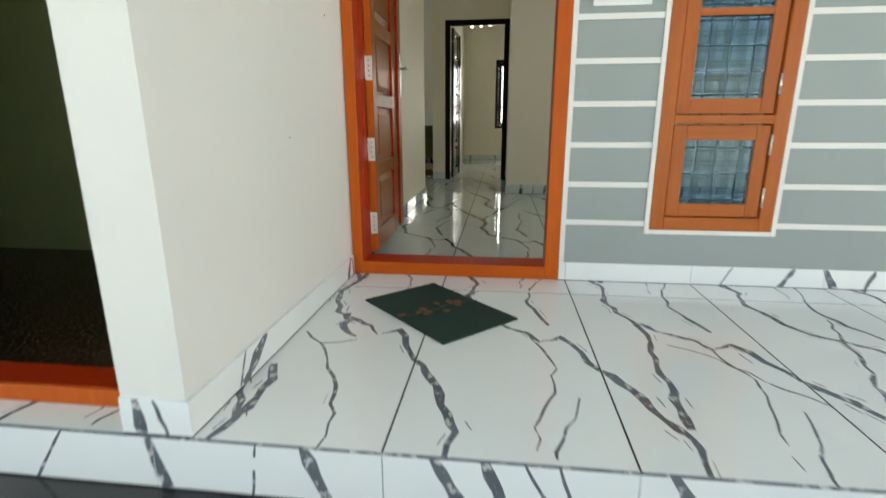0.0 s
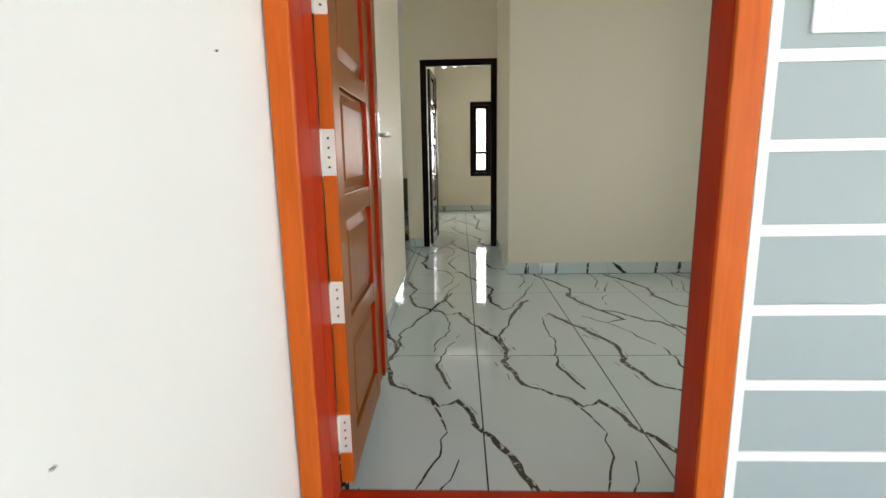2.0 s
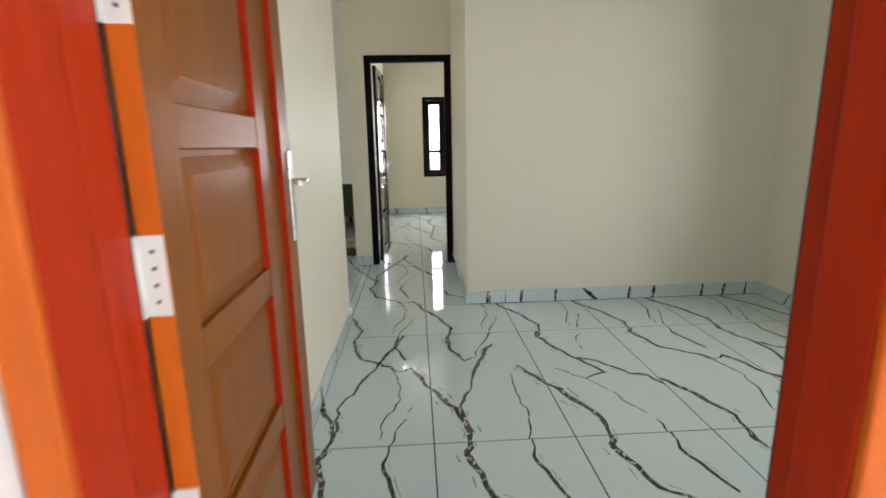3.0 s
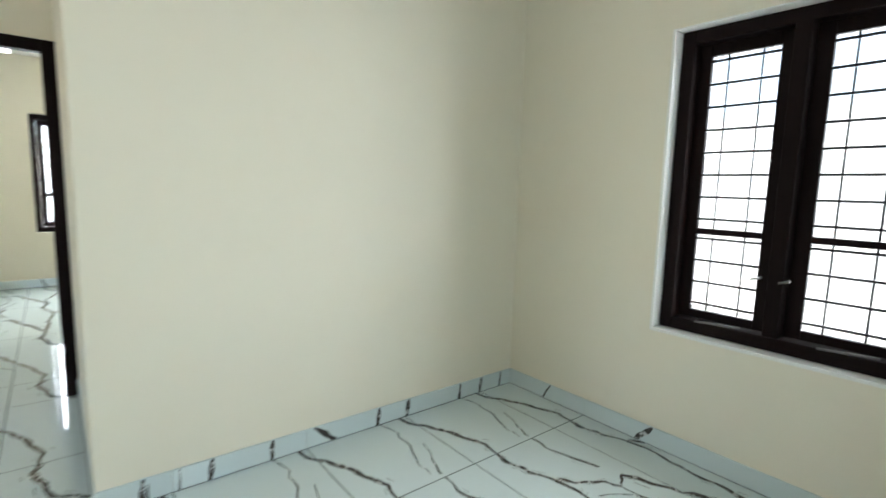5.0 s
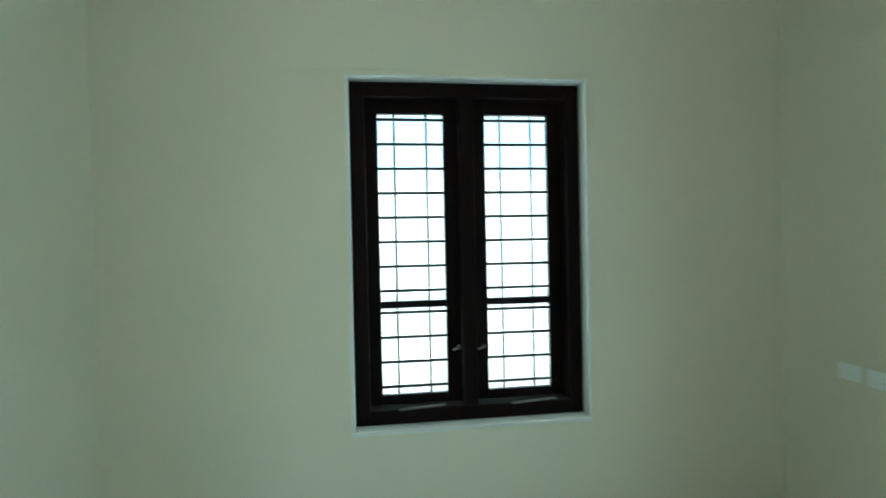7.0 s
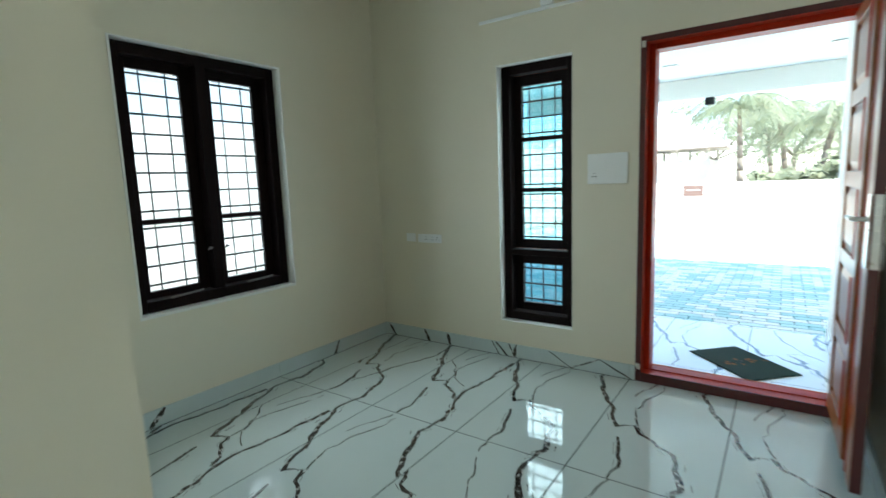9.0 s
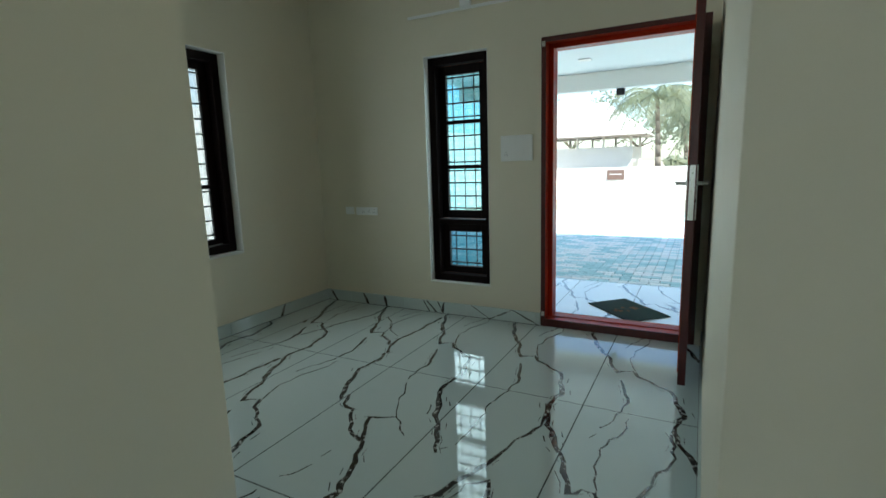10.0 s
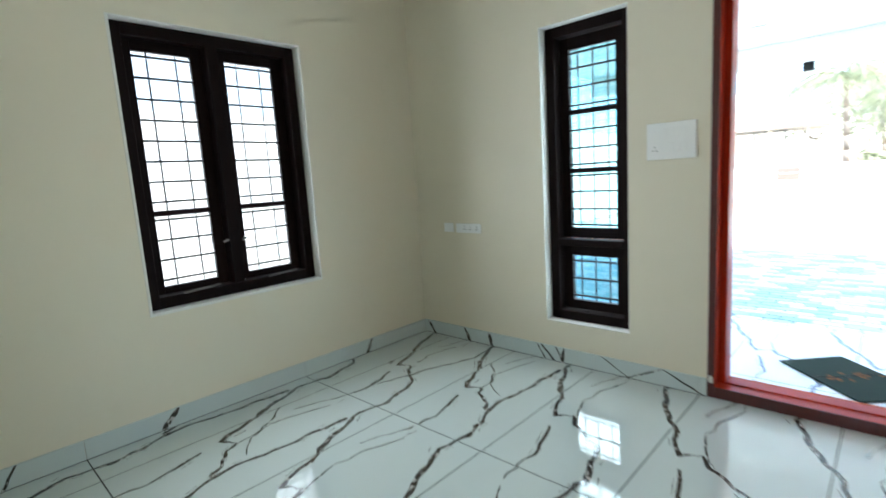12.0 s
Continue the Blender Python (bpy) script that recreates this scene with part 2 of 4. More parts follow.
def paver_mat():
    """Concrete blocks, each of its own grey."""
    n = Nodes("concrete_paver")
    info = n.node("ShaderNodeObjectInfo")
    isl = n.node("ShaderNodeNewGeometry")
    pick = n.node("ShaderNodeMath", {0: info.outputs["Random"], 1: isl.outputs["Random Per Island"]}, operation="ADD")
    frac = n.node("ShaderNodeMath", {0: pick.outputs[0]}, operation="FRACT")
    fine = n.noise(60.0, 4)
    c = n.ramp(frac.outputs[0], [(0.0, (0.34, 0.56, 0.58)), (0.45, (0.48, 0.66, 0.68)), (0.55, (0.74, 0.75, 0.74)), (1.0, (0.80, 0.80, 0.79))])
    c = n.mix(n.ramp(fine, [(0.4, (0, 0, 0)), (0.8, (0.4, 0.4, 0.4))]), c, (0.34, 0.37, 0.38))
    return n.done(c, 0.75, bump=fine, strength=0.3, distance=0.003)


PAVER = paver_mat()
BOARD = plain("faded_brown_board", (0.17, 0.11, 0.09), 0.7)
SPOT = bpy.data.materials.new("lit_spot_lens")
SPOT.use_nodes = True
SPOT.node_tree.nodes["Principled BSDF"].inputs["Emission Color"].default_value = (1.0, 0.97, 0.9, 1)
SPOT.node_tree.nodes["Principled BSDF"].inputs["Emission Strength"].default_value = 0.9


# ---- building blocks ----
def box(bm, x0, x1, y0, y1, z0, z1, slot=0):
    v = [bm.verts.new((x, y, z)) for x in (x0, x1) for y in (y0, y1) for z in (z0, z1)]
    for idx in ((0, 1, 3, 2), (4, 6, 7, 5), (0, 4, 5, 1), (2, 3, 7, 6), (0, 2, 6, 4), (1, 5, 7, 3)):
        f = bm.faces.new([v[i] for i in idx])
        f.material_index = slot
    return v


def rod(bm, a, b, radius, sides=8, tip=None):
    """A round bar from a to b."""
    a, b = Vector(a), Vector(b)
    way = (b - a).to_track_quat("Z", "Y").to_matrix()
    rings = []
    for p, r in ((a, radius), (b, radius if tip is None else tip)):
        rings.append([bm.verts.new(p + way @ Vector((r * math.cos(2 * math.pi * i / sides), r * math.sin(2 * math.pi * i / sides), 0))) for i in range(sides)])
    for i in range(sides):
        j = (i + 1) % sides
        f = bm.faces.new((rings[0][i], rings[0][j], rings[1][j], rings[1][i]))
        f.smooth = True
    bm.faces.new(rings[0][::-1])
    bm.faces.new(rings[1])


def link(name, bm, mats, parent=None, bevel=0.0, matrix=None):
    me = bpy.data.meshes.new(name)
    bmesh.ops.recalc_face_normals(bm, faces=bm.faces)
    bm.to_mesh(me)
    bm.free()
    for m in mats if isinstance(mats, (list, tuple)) else (mats,):
        me.materials.append(m)
    ob = new(name, me)
    if parent:
        ob.parent = parent
    if matrix is not None:
        ob.matrix_basis = matrix
    if bevel:
        mod = ob.modifiers.new("edge", "BEVEL")
        mod.width, mod.segments, mod.limit_method = bevel, 2, "ANGLE"
    return ob


def part(name, bm, material, parent, label="", bevel=0.0, matrix=None):
    return tagged(link(name, bm, material, parent, bevel, matrix), label)


def boxes(*rows):
    bm = bmesh.new()
    for r in rows:
        box(bm, *r)
    return bm


def thing(name, label, category, matrix, group="", kind=""):
    ob = new(name)
    ob.empty_display_size = 0.1
    ob.matrix_basis = matrix
    return tagged(ob, label, category, group, kind)


def wall(name, axis, near, far, u0, u1, z0, z1, holes, mat, label=""):
    """A wall across an axis, from near to far thick, with rectangular holes (u0, u1, z0, z1) through it."""
    us = sorted({u0, u1, *[h[0] for h in holes], *[h[1] for h in holes]})
    zs = sorted({z0, z1, *[h[2] for h in holes], *[h[3] for h in holes]})
    us, zs = [u for u in us if u0 <= u <= u1], [z for z in zs if z0 <= z <= z1]

    def solid(i, j):
        if not (0 <= i < len(us) - 1 and 0 <= j < len(zs) - 1):
            return False
        u, z = (us[i] + us[i + 1]) / 2, (zs[j] + zs[j + 1]) / 2
        return not any(h[0] < u < h[1] and h[2] < z < h[3] for h in holes)

    bm = bmesh.new()

    def at(u, d, z):
        return bm.verts.new((d, u, z) if axis == "x" else (u, d, z))

    for i in range(len(us) - 1):
        for j in range(len(zs) - 1):
            if not solid(i, j):
                continue
            a, b, c, d = us[i], us[i + 1], zs[j], zs[j + 1]
            quads = [[(a, near, c), (b, near, c), (b, near, d), (a, near, d)], [(a, far, c), (a, far, d), (b, far, d), (b, far, c)]]
            if not solid(i - 1, j):
                quads.append([(a, near, c), (a, near, d), (a, far, d), (a, far, c)])
            if not solid(i + 1, j):
                quads.append([(b, near, c), (b, far, c), (b, far, d), (b, near, d)])
            if not solid(i, j - 1):
                quads.append([(a, near, c), (a, far, c), (b, far, c), (b, near, c)])
            if not solid(i, j + 1):
                quads.append([(a, near, d), (b, near, d), (b, far, d), (a, far, d)])
            for q in quads:
                bm.faces.new([at(*p) for p in q])
    bmesh.ops.remove_doubles(bm, verts=bm.verts, dist=1e-5)
    return tagged(link(name, bm, mat), label or "plain painted plaster wall", "wall", "", "structure")


# ---- the large structure ----
X_LEFT, X_RIGHT = -0.82, 2.40       # front room
Y_OUT, Y_IN, Y_BACK = 2.44, 2.61, 5.56
X_PASS, Y_DOOR = 0.054, 6.965       # passage and inner door wall
Y_END, Y_FAR = 5.27, 10.9           # end of the left wall, far room's back wall
FALSE_CEIL = 2.70
NAILS = ((1.766, 0.718), (2.21, 1.212))
CEIL, PORCH_CEIL, GROUND, STEP = 3.0, 2.75, -0.30, -0.155
PORCH_BEAM, PORCH_ROOF_EDGE = -2.9, -3.1
PORCH_EDGE = 1.02

FRONT_DOOR = (-0.773, 0.285, -0.01, 2.11)
SIDE_WINDOW = (0.70, 1.25, 0.27, 2.10)
BIG_WINDOW = (3.547, 4.590, 0.615, 2.117)
FAR_WINDOW = (-0.17, 0.62, 0.66, 2.06)
INNER_DOOR = (-0.795, 0.0535, -0.01, 2.085)

wall("wall_front", "y", Y_OUT, Y_IN, -0.95, 2.60, GROUND, 3.2, [FRONT_DOOR, SIDE_WINDOW], [CREAM], "front wall of the room, cream plaster inside")
wall("wall_right", "x", X_RIGHT, 2.60, Y_IN, Y_BACK + 0.2, GROUND, 3.2, [BIG_WINDOW], [CREAM], "cream painted plaster wall with a window")
wall("wall_back", "y", Y_BACK, Y_BACK + 0.2, X_PASS, X_RIGHT, 0 - 0.1, 3.2, [], [CREAM], "plain cream painted plaster wall")
wall("wall_passage", "x", X_PASS, X_PASS + 0.2, Y_BACK + 0.2, Y_DOOR + 0.18, -0.1, 3.2, [], [CREAM], "short cream wall of the passage")
wall("wall_left", "x", -0.95, X_LEFT, Y_IN, Y_END, -0.1, 3.2, [], [CREAM], "cream painted plaster wall behind the open door")
wall("wall_porch_side", "x", -0.955, -0.777, PORCH_EDGE + 0.012, Y_OUT, GROUND, 3.2, [], [PORCH_WHITE], "white plastered side wall of the porch")
wall("wall_inner_door", "y", Y_DOOR, Y_DOOR + 0.18, -0.968, X_PASS, -0.1, 3.2, [INNER_DOOR], [CREAM], "cream wall round the inner door")
wall("wall_far_room_back", "y", Y_FAR, Y_FAR + 0.2, -0.98, 3.0, -0.1, 3.2, [FAR_WINDOW], [CREAM], "cream back wall of the far room with a window")
wall("wall_far_room_left", "x", -0.968, -0.83, Y_DOOR + 0.18, Y_FAR, -0.1, 3.2, [], [CREAM], "cream side wall of the far room")
wall("wall_far_room_right", "x", 3.0, 3.2, Y_DOOR + 0.18, Y_FAR + 0.2, -0.1, 3.2, [], [CREAM], "cream side wall of the far room")
wall("wall_far_room_front", "y", Y_DOOR - 0.02, Y_DOOR + 0.18, X_PASS + 0.2, 3.0, -0.1, 3.2, [], [CREAM], "cream wall of the far room")
wall("wall_hall_front", "y", Y_END - 0.15, Y_END, -4.0, -0.95, -0.1, 3.2, [], [CREAM], "cream wall of the stair hall")
# the hole in this wall is made up to let daylight into the hall
wall("wall_hall_left", "x", -4.2, -4.0, Y_END - 0.15, 10.2, -0.1, 3.2, [(6.15, 7.05, 0.85, 2.05)], [CREAM], "cream outer wall of the stair hall, unseen, with an added light opening")
wall("wall_hall_back", "y", 10.0, 10.2, -4.0, -0.968, -0.1, 3.2, [], [GREEN_WALL], "olive wall in the shade below the stair")
# garage-side room left of the porch; the olive coat stands in for its shade
wall("wall_side_room_back", "y", 2.72, 2.82, -4.0, -0.955, -0.1, 3.2, [], [GREEN_WALL], "side room wall, coated olive to look unlit")
wall("wall_side_room_left", "x", -4.1, -4.0, PORCH_EDGE + 0.03, 2.82, -0.1, 3.2, [], [GREEN_WALL], "side room wall, coated olive to look unlit")
# doorway narrowed and lowered to keep daylight out of the room
wall("wall_side_room_front", "y", PORCH_EDGE + 0.03, 1.2, -4.0, -0.955, GROUND, 3.2, [(-1.6, -0.9549, -0.05, 2.1)], [PORCH_WHITE], "white outer wall round the side room's doorway")

for nm, r in (("ceiling", (-4.2, 3.2, Y_OUT + 0.05, Y_FAR + 0.2, CEIL, CEIL + 0.15)), ("ceiling", (-4.2, -0.95, PORCH_EDGE + 0.03, Y_OUT + 0.05, CEIL, CEIL + 0.15))):
    tagged(link(nm, boxes(r), CEILING), "flat white painted ceiling", "ceiling", "", "structure")
# porch roof slab with its front beam
tagged(link("ceiling", boxes((-6.0, 3.6, PORCH_ROOF_EDGE, Y_OUT, PORCH_CEIL, PORCH_CEIL + 0.2)), CEILING), "flat white porch ceiling over the car port", "ceiling", "", "structure")
tagged(link("porch_beam", boxes((-6.0, 3.6, PORCH_ROOF_EDGE, PORCH_BEAM, 2.453, PORCH_CEIL - 0.001)), PORCH_WHITE, bevel=0.01), "white plastered beam along the car port's edge", "beam", "", "structure")
tagged(link("ceiling", boxes((-0.83, 3.0, Y_DOOR + 0.18, Y_FAR, FALSE_CEIL, FALSE_CEIL + 0.05)), CEILING), "flat white false ceiling of the far room", "ceiling", "", "structure")

# ---- ground ----
bm = bmesh.new()
box(bm, -400, 400, -400, 400, GROUND - 0.5, GROUND - 0.02)
JOINT_SAND = plain("grey_joint_sand", (0.30, 0.35, 0.35), 0.9, 0, 0.4)
SOIL = plain("dry_pale_soil", (0.42, 0.36, 0.28), 0.9, 0, 0.6)
tagged(link("ground", bm, SOIL), "dry pale earth ground round the house", "ground", "", "structure")
tagged(link("paving", boxes((-12, 12, -9.0, PORCH_EDGE - 0.002, GROUND - 0.019, GROUND)), JOINT_SAND), "car port paving of interlocking blocks", "paving", "", "structure")

# floor slabs under the tiles
FLOORS = {
    "floor_room": (X_LEFT, X_RIGHT, Y_IN, Y_BACK),
    "floor_passage": (X_LEFT, X_PASS, Y_BACK, Y_DOOR),
    "floor_hall": (-4.0, X_LEFT, Y_END, Y_DOOR),
    "floor_stair": (-4.0, -0.968, Y_DOOR, 10.0),
    "floor_far_room": (-0.83, 3.0, Y_DOOR + 0.0, Y_FAR),
}
# side room floor: brown with the room's shade put into the colour
SHADE_FLOOR = plain("shaded_brown_floor", (0.05, 0.022, 0.013), 0.25, 0, 0.5)
floors = {}
for nm, (a, b, c, d) in FLOORS.items():
    floors[nm] = tagged(link(nm, boxes((a, b, c, d, -0.09, -0.0006)), GROUT), "polished white marble tile floor with dark veins", "floor", "", "structure")
floors["floor_porch"] = tagged(link("floor_porch", boxes((-0.777, 3.6, PORCH_EDGE + 0.008, Y_OUT, GROUND, -0.0006), (-4.0, -0.777, PORCH_EDGE + 0.008, 1.2, GROUND, -0.0006)), GROUT), "raised porch floor of white veined marble tiles", "floor", "", "structure")
tagged(link("floor_side_room", boxes((-4.0, -0.955, 1.2, 2.72, -0.09, 0.0)), SHADE_FLOOR), "brown floor of the side room, darkened for its shade", "floor", "", "structure")


# ---- front door: frame and open leaf ----
def door_frame(name, label, x0, x1, y0, y1, z1, face, wood, sill, wood_sill, wood_in, wood_back, left=0.0):
    """A door frame of two jambs and a head, and a sill where sill is above 0."""
    d = thing(name, label, "door frame", pose(0, 0, 0), "", "structure")
    m, half = y0 + 0.014, y0 + (y1 - y0) * 0.58
    r, lw = face * 0.5, left or face
    lr = left or face * 0.5
    for name_, a, b, c, e, ia, ib, ic in (("jamb", x0, x0 + lw, 0, z1, x0, x0 + lr, 0), ("jamb", x1 - face, x1, 0, z1, x1 - r, x1, 0), ("head", x0 + lw, x1 - face, z1 - face, z1, x0 + lr, x1 - r, z1 - r)):
        turn = lying if name_ == "head" else (lambda w: w)
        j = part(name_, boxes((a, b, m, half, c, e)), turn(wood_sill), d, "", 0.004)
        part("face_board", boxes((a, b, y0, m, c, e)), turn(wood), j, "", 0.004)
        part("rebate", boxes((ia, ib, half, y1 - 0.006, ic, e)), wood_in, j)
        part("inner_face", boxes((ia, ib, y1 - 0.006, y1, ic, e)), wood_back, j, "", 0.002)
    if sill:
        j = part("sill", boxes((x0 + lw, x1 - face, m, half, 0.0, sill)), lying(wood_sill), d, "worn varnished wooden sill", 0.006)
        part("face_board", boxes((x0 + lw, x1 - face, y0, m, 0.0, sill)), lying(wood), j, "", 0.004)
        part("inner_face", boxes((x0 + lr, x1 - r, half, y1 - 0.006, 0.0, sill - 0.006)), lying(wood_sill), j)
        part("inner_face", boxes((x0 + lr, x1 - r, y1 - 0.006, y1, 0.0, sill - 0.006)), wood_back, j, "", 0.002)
    return d


fx0, fx1 = -0.773, 0.285
# orange outer face, red reveals, maroon face towards the room
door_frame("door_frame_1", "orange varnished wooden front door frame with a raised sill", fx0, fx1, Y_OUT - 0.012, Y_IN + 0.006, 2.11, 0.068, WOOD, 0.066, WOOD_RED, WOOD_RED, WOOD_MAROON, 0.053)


def panel_leaf(name, label, width, height, thick, mats, matrix):
    """A panelled leaf, hinge edge at x 0, its outer face at y 0: one column of raised panels and a narrow strip beside the lock stile."""
    front, back, trim = mats
    d = thing(name, label, "door", matrix, "", "structure")
    s = 0.085
    strip0, strip1 = width - 0.255, width - 0.115
    for a, b in ((0.0, s), (strip0 - 0.075, strip0), (strip1, width)):
        st = part("stile", boxes((a, b, 0, thick * 0.6, 0, height)), front, d, "", 0.003)
        part("stile_back", boxes((a, b, thick * 0.6, thick, 0, height)), back, st, "", 0.003)
    n, gap = 5, 0.072
    lower = 0.12
    h = (height - lower - gap * n) / n
    z = lower
    part("rail", boxes((s, strip0 - 0.075, 0.001, thick - 0.001, 0, lower)), lying(front), d, "", 0.003)
    for i in range(n):
        bm = bmesh.new()
        a, b = s, strip0 - 0.075
        box(bm, a, b, 0.014, thick - 0.014, z, z + h)
        for y0, y1 in ((0.014, 0.004), (thick - 0.014, thick - 0.004)):
            m0, m1 = 0.012, 0.042
            lo = [bm.verts.new(p) for p in ((a + m0, y0, z + m0), (b - m0, y0, z + m0), (b - m0, y0, z + h - m0), (a + m0, y0, z + h - m0))]
            hi = [bm.verts.new(p) for p in ((a + m1, y1, z + m1), (b - m1, y1, z + m1), (b - m1, y1, z + h - m1), (a + m1, y1, z + h - m1))]
            bm.faces.new(hi)
            for k in range(4):
                bm.faces.new((lo[k], lo[(k + 1) % 4], hi[(k + 1) % 4], hi[k]))
        part("panel", bm, front, d)
        part("rail", boxes((a, b, 0.001, thick - 0.001, z + h, z + h + gap)), lying(front), d, "", 0.003)
        part("rail_back", boxes((a, b, thick - 0.001, thick + 0.001, z + h, z + h + gap)), back, d)
        part("moulding", boxes((b - 0.016, b - 0.001, -0.005, 0.0138, z + 0.002, z + h - 0.002)), trim, d)
        z += h + gap
    part("panel", boxes((strip0, strip1, 0.012, thick - 0.012, 0.0, height)), front, d, "narrow recessed strip panel")
    part("moulding", boxes((strip1 - 0.012, strip1 - 0.001, -0.004, 0.0118, 0.02, height - 0.02)), trim, d)
    return d


def lever_lock(parent, x, thick, z):
    """A lock plate with a lever on both faces and the bolt plate on the edge."""
    for y0, y1, sgn in ((-0.006, -0.0005, -1), (thick + 0.0005, thick + 0.006, 1)):
        plate = part("lock_plate", boxes((x - 0.045, x, y0, y1, z - 0.16, z + 0.11)), STEEL, parent, "brushed steel lock plate", 0.002)
        bm = bmesh.new()
        yo = y0 if sgn < 0 else y1
        rod(bm, (x - 0.022, yo, z + 0.02), (x - 0.022, yo + sgn * 0.045, z + 0.02), 0.009)
        rod(bm, (x - 0.018, yo + sgn * 0.042, z + 0.02), (x - 0.13, yo + sgn * 0.046, z + 0.02), 0.0085, 8, 0.0075)
        part("lever", bm, STEEL, plate, "steel lever handle")


LEAF_W, LEAF_H, LEAF_T = 0.835, 1.955, 0.038
front_leaf = panel_leaf("door_1", "brown varnished panelled front door standing wide open", LEAF_W, LEAF_H, LEAF_T, (WOOD_DOOR, WOOD_MAROON, WOOD_RED), pose(-0.684, 2.632, 0.072, 0, 0, 91.4))
# the leaf's hinge edge, lacquered like the frame
part("hinge_stile_edge", boxes((-0.0025, -0.0002, 0.001, LEAF_T - 0.001, 0, LEAF_H)), WOOD, front_leaf, "orange lacquered hinge edge")
part("lock_stile_edge", boxes((LEAF_W + 0.0002, LEAF_W + 0.0025, 0.001, LEAF_T - 0.001, 0, LEAF_H)), WOOD_MAROON, front_leaf, "maroon lacquered lock edge")
bolt = part("bolt_plate", boxes((LEAF_W + 0.0026, LEAF_W + 0.0045, 0.006, LEAF_T - 0.006, 0.87, 1.14)), STEEL, front_leaf, "brushed steel bolt plate")
part("bolt", boxes((LEAF_W + 0.0046, LEAF_W + 0.012, 0.012, LEAF_T - 0.012, 0.93, 0.965), (LEAF_W + 0.0046, LEAF_W + 0.010, 0.012, LEAF_T - 0.012, 1.03, 1.05)), STEEL, bolt, "", 0.001)
lever_lock(front_leaf, LEAF_W - 0.004, LEAF_T, 1.03)
for hz in (0.16, 0.56, 0.97, 1.37, 1.78):
    bm = boxes((-0.0046, -0.0026, 0.001, 0.036, hz - 0.06, hz + 0.06))
    rod(bm, (-0.008, 0.040, hz - 0.06), (-0.008, 0.040, hz + 0.06), 0.006)
    hinge = part("hinge", bm, HINGE_STEEL, front_leaf, "pale steel butt hinge")
    bm = bmesh.new()
    for k in range(4):
        rod(bm, (-0.0046, 0.018, hz - 0.038 + 0.025 * k), (-0.0056, 0.018, hz - 0.038 + 0.025 * k), 0.0035, 6)
    part("screws", bm, SLOT, hinge)

for kz in (0.10, 2.065):
    part("bolt_keep", boxes((0.255, 0.278, Y_IN + 0.0062, Y_IN + 0.014, kz - 0.018, kz + 0.018)), STEEL, bpy.data.objects["door_frame_1"], "small steel bolt keep", 0.002)

# ---- inner door ----
door_frame("door_frame_2", "dark stained wooden frame of the inner door", -0.795, 0.0535, Y_DOOR - 0.006, Y_DOOR + 0.12, 2.085, 0.066, WOOD_DARK, 0, WOOD_DARK, WOOD_DARK, WOOD_DARK)
inner_leaf = panel_leaf("door_2", "dark stained panelled inner door standing open", 0.72, 2.0, 0.036, (WOOD_INNER, WOOD_INNER, WOOD_INNER), pose(-0.690, Y_DOOR + 0.125, 0.012, 0, 0, 87))
lever_lock(inner_leaf, 0.716, 0.036, 1.0)


# ---- windows ----
def sash(parent, x0, x1, z0, z1, y0, y1, stile, lights, wood, wood_in, glass):
    """A sash in the x-z plane with panes between rails; lights: (z0, z1) of each pane."""
    mid = y0 + (y1 - y0) * 0.3
    s = part("sash", boxes((x0, x0 + stile, y0, mid, z0, z1), (x1 - stile, x1, y0, mid, z0, z1)), wood, parent, "", 0.003)
    part("sash_inner_face", boxes((x0, x0 + stile, mid, y1, z0, z1), (x1 - stile, x1, mid, y1, z0, z1)), wood_in, s, "", 0.003)
    edges = [z0] + [v for pair in lights for v in pair] + [z1]
    for k in range(0, len(edges), 2):
        part("rail", boxes((x0 + stile, x1 - stile, y0, mid, edges[k], edges[k + 1])), lying(wood), s, "", 0.003)
        part("rail", boxes((x0 + stile, x1 - stile, mid, y1, edges[k], edges[k + 1])), wood_in, s, "", 0.003)
    for a, b in lights:
        pane = part("pane", boxes((x0 + stile, x1 - stile, mid - 0.0025, mid + 0.0025, a, b)), glass, s)
        pane.visible_shadow = False
    return s


def window(name, label, matrix, width, height, face, depth, sashes, wood, wood_in, glass, bars_x, bars_z, mullions=(), outside_bars=False):
    """A wooden window: x along its width, y inwards, z up from its foot. sashes: (x0, x1, z0, z1, stile, lights)."""
    w = thing(name, label, "window", matrix, "", "structure")
    half = depth * 0.25
    members = [(0, face, 0, height), (width - face, width, 0, height), (face, width - face, 0, face), (face, width - face, height - face, height)] + list(mullions)
    for a, b, c, d in members:
        part("window_frame", boxes((a, b, 0, half, c, d)), lying(wood) if b - a > d - c else wood, w, "", 0.004)
        part("window_frame", boxes((a, b, half, depth, c, d)), wood_in, w, "", 0.004)
    for x0, x1, z0, z1, stile, lights in sashes:
        sash(w, x0, x1, z0, z1, 0.012, 0.052, stile, lights, wood, wood_in, glass)
    for a, b, zs in bars_z:
        for z in zs:
            bm = bmesh.new()
            rod(bm, (a, 0.042, z), (b, 0.042, z), 0.0066, 6)
            part("grille_bar", bm, IRON, w)
    for x, a, b in bars_x:
        bm = bmesh.new()
        y = 0.006 if outside_bars else 0.033
        rod(bm, (x, y, a), (x, y, b), 0.0048, 6)
        part("grille_bar", bm, IRON, w)
    return w


def steps(a, b, n):
    return [a + (b - a) * i / (n - 1) for i in range(n)]


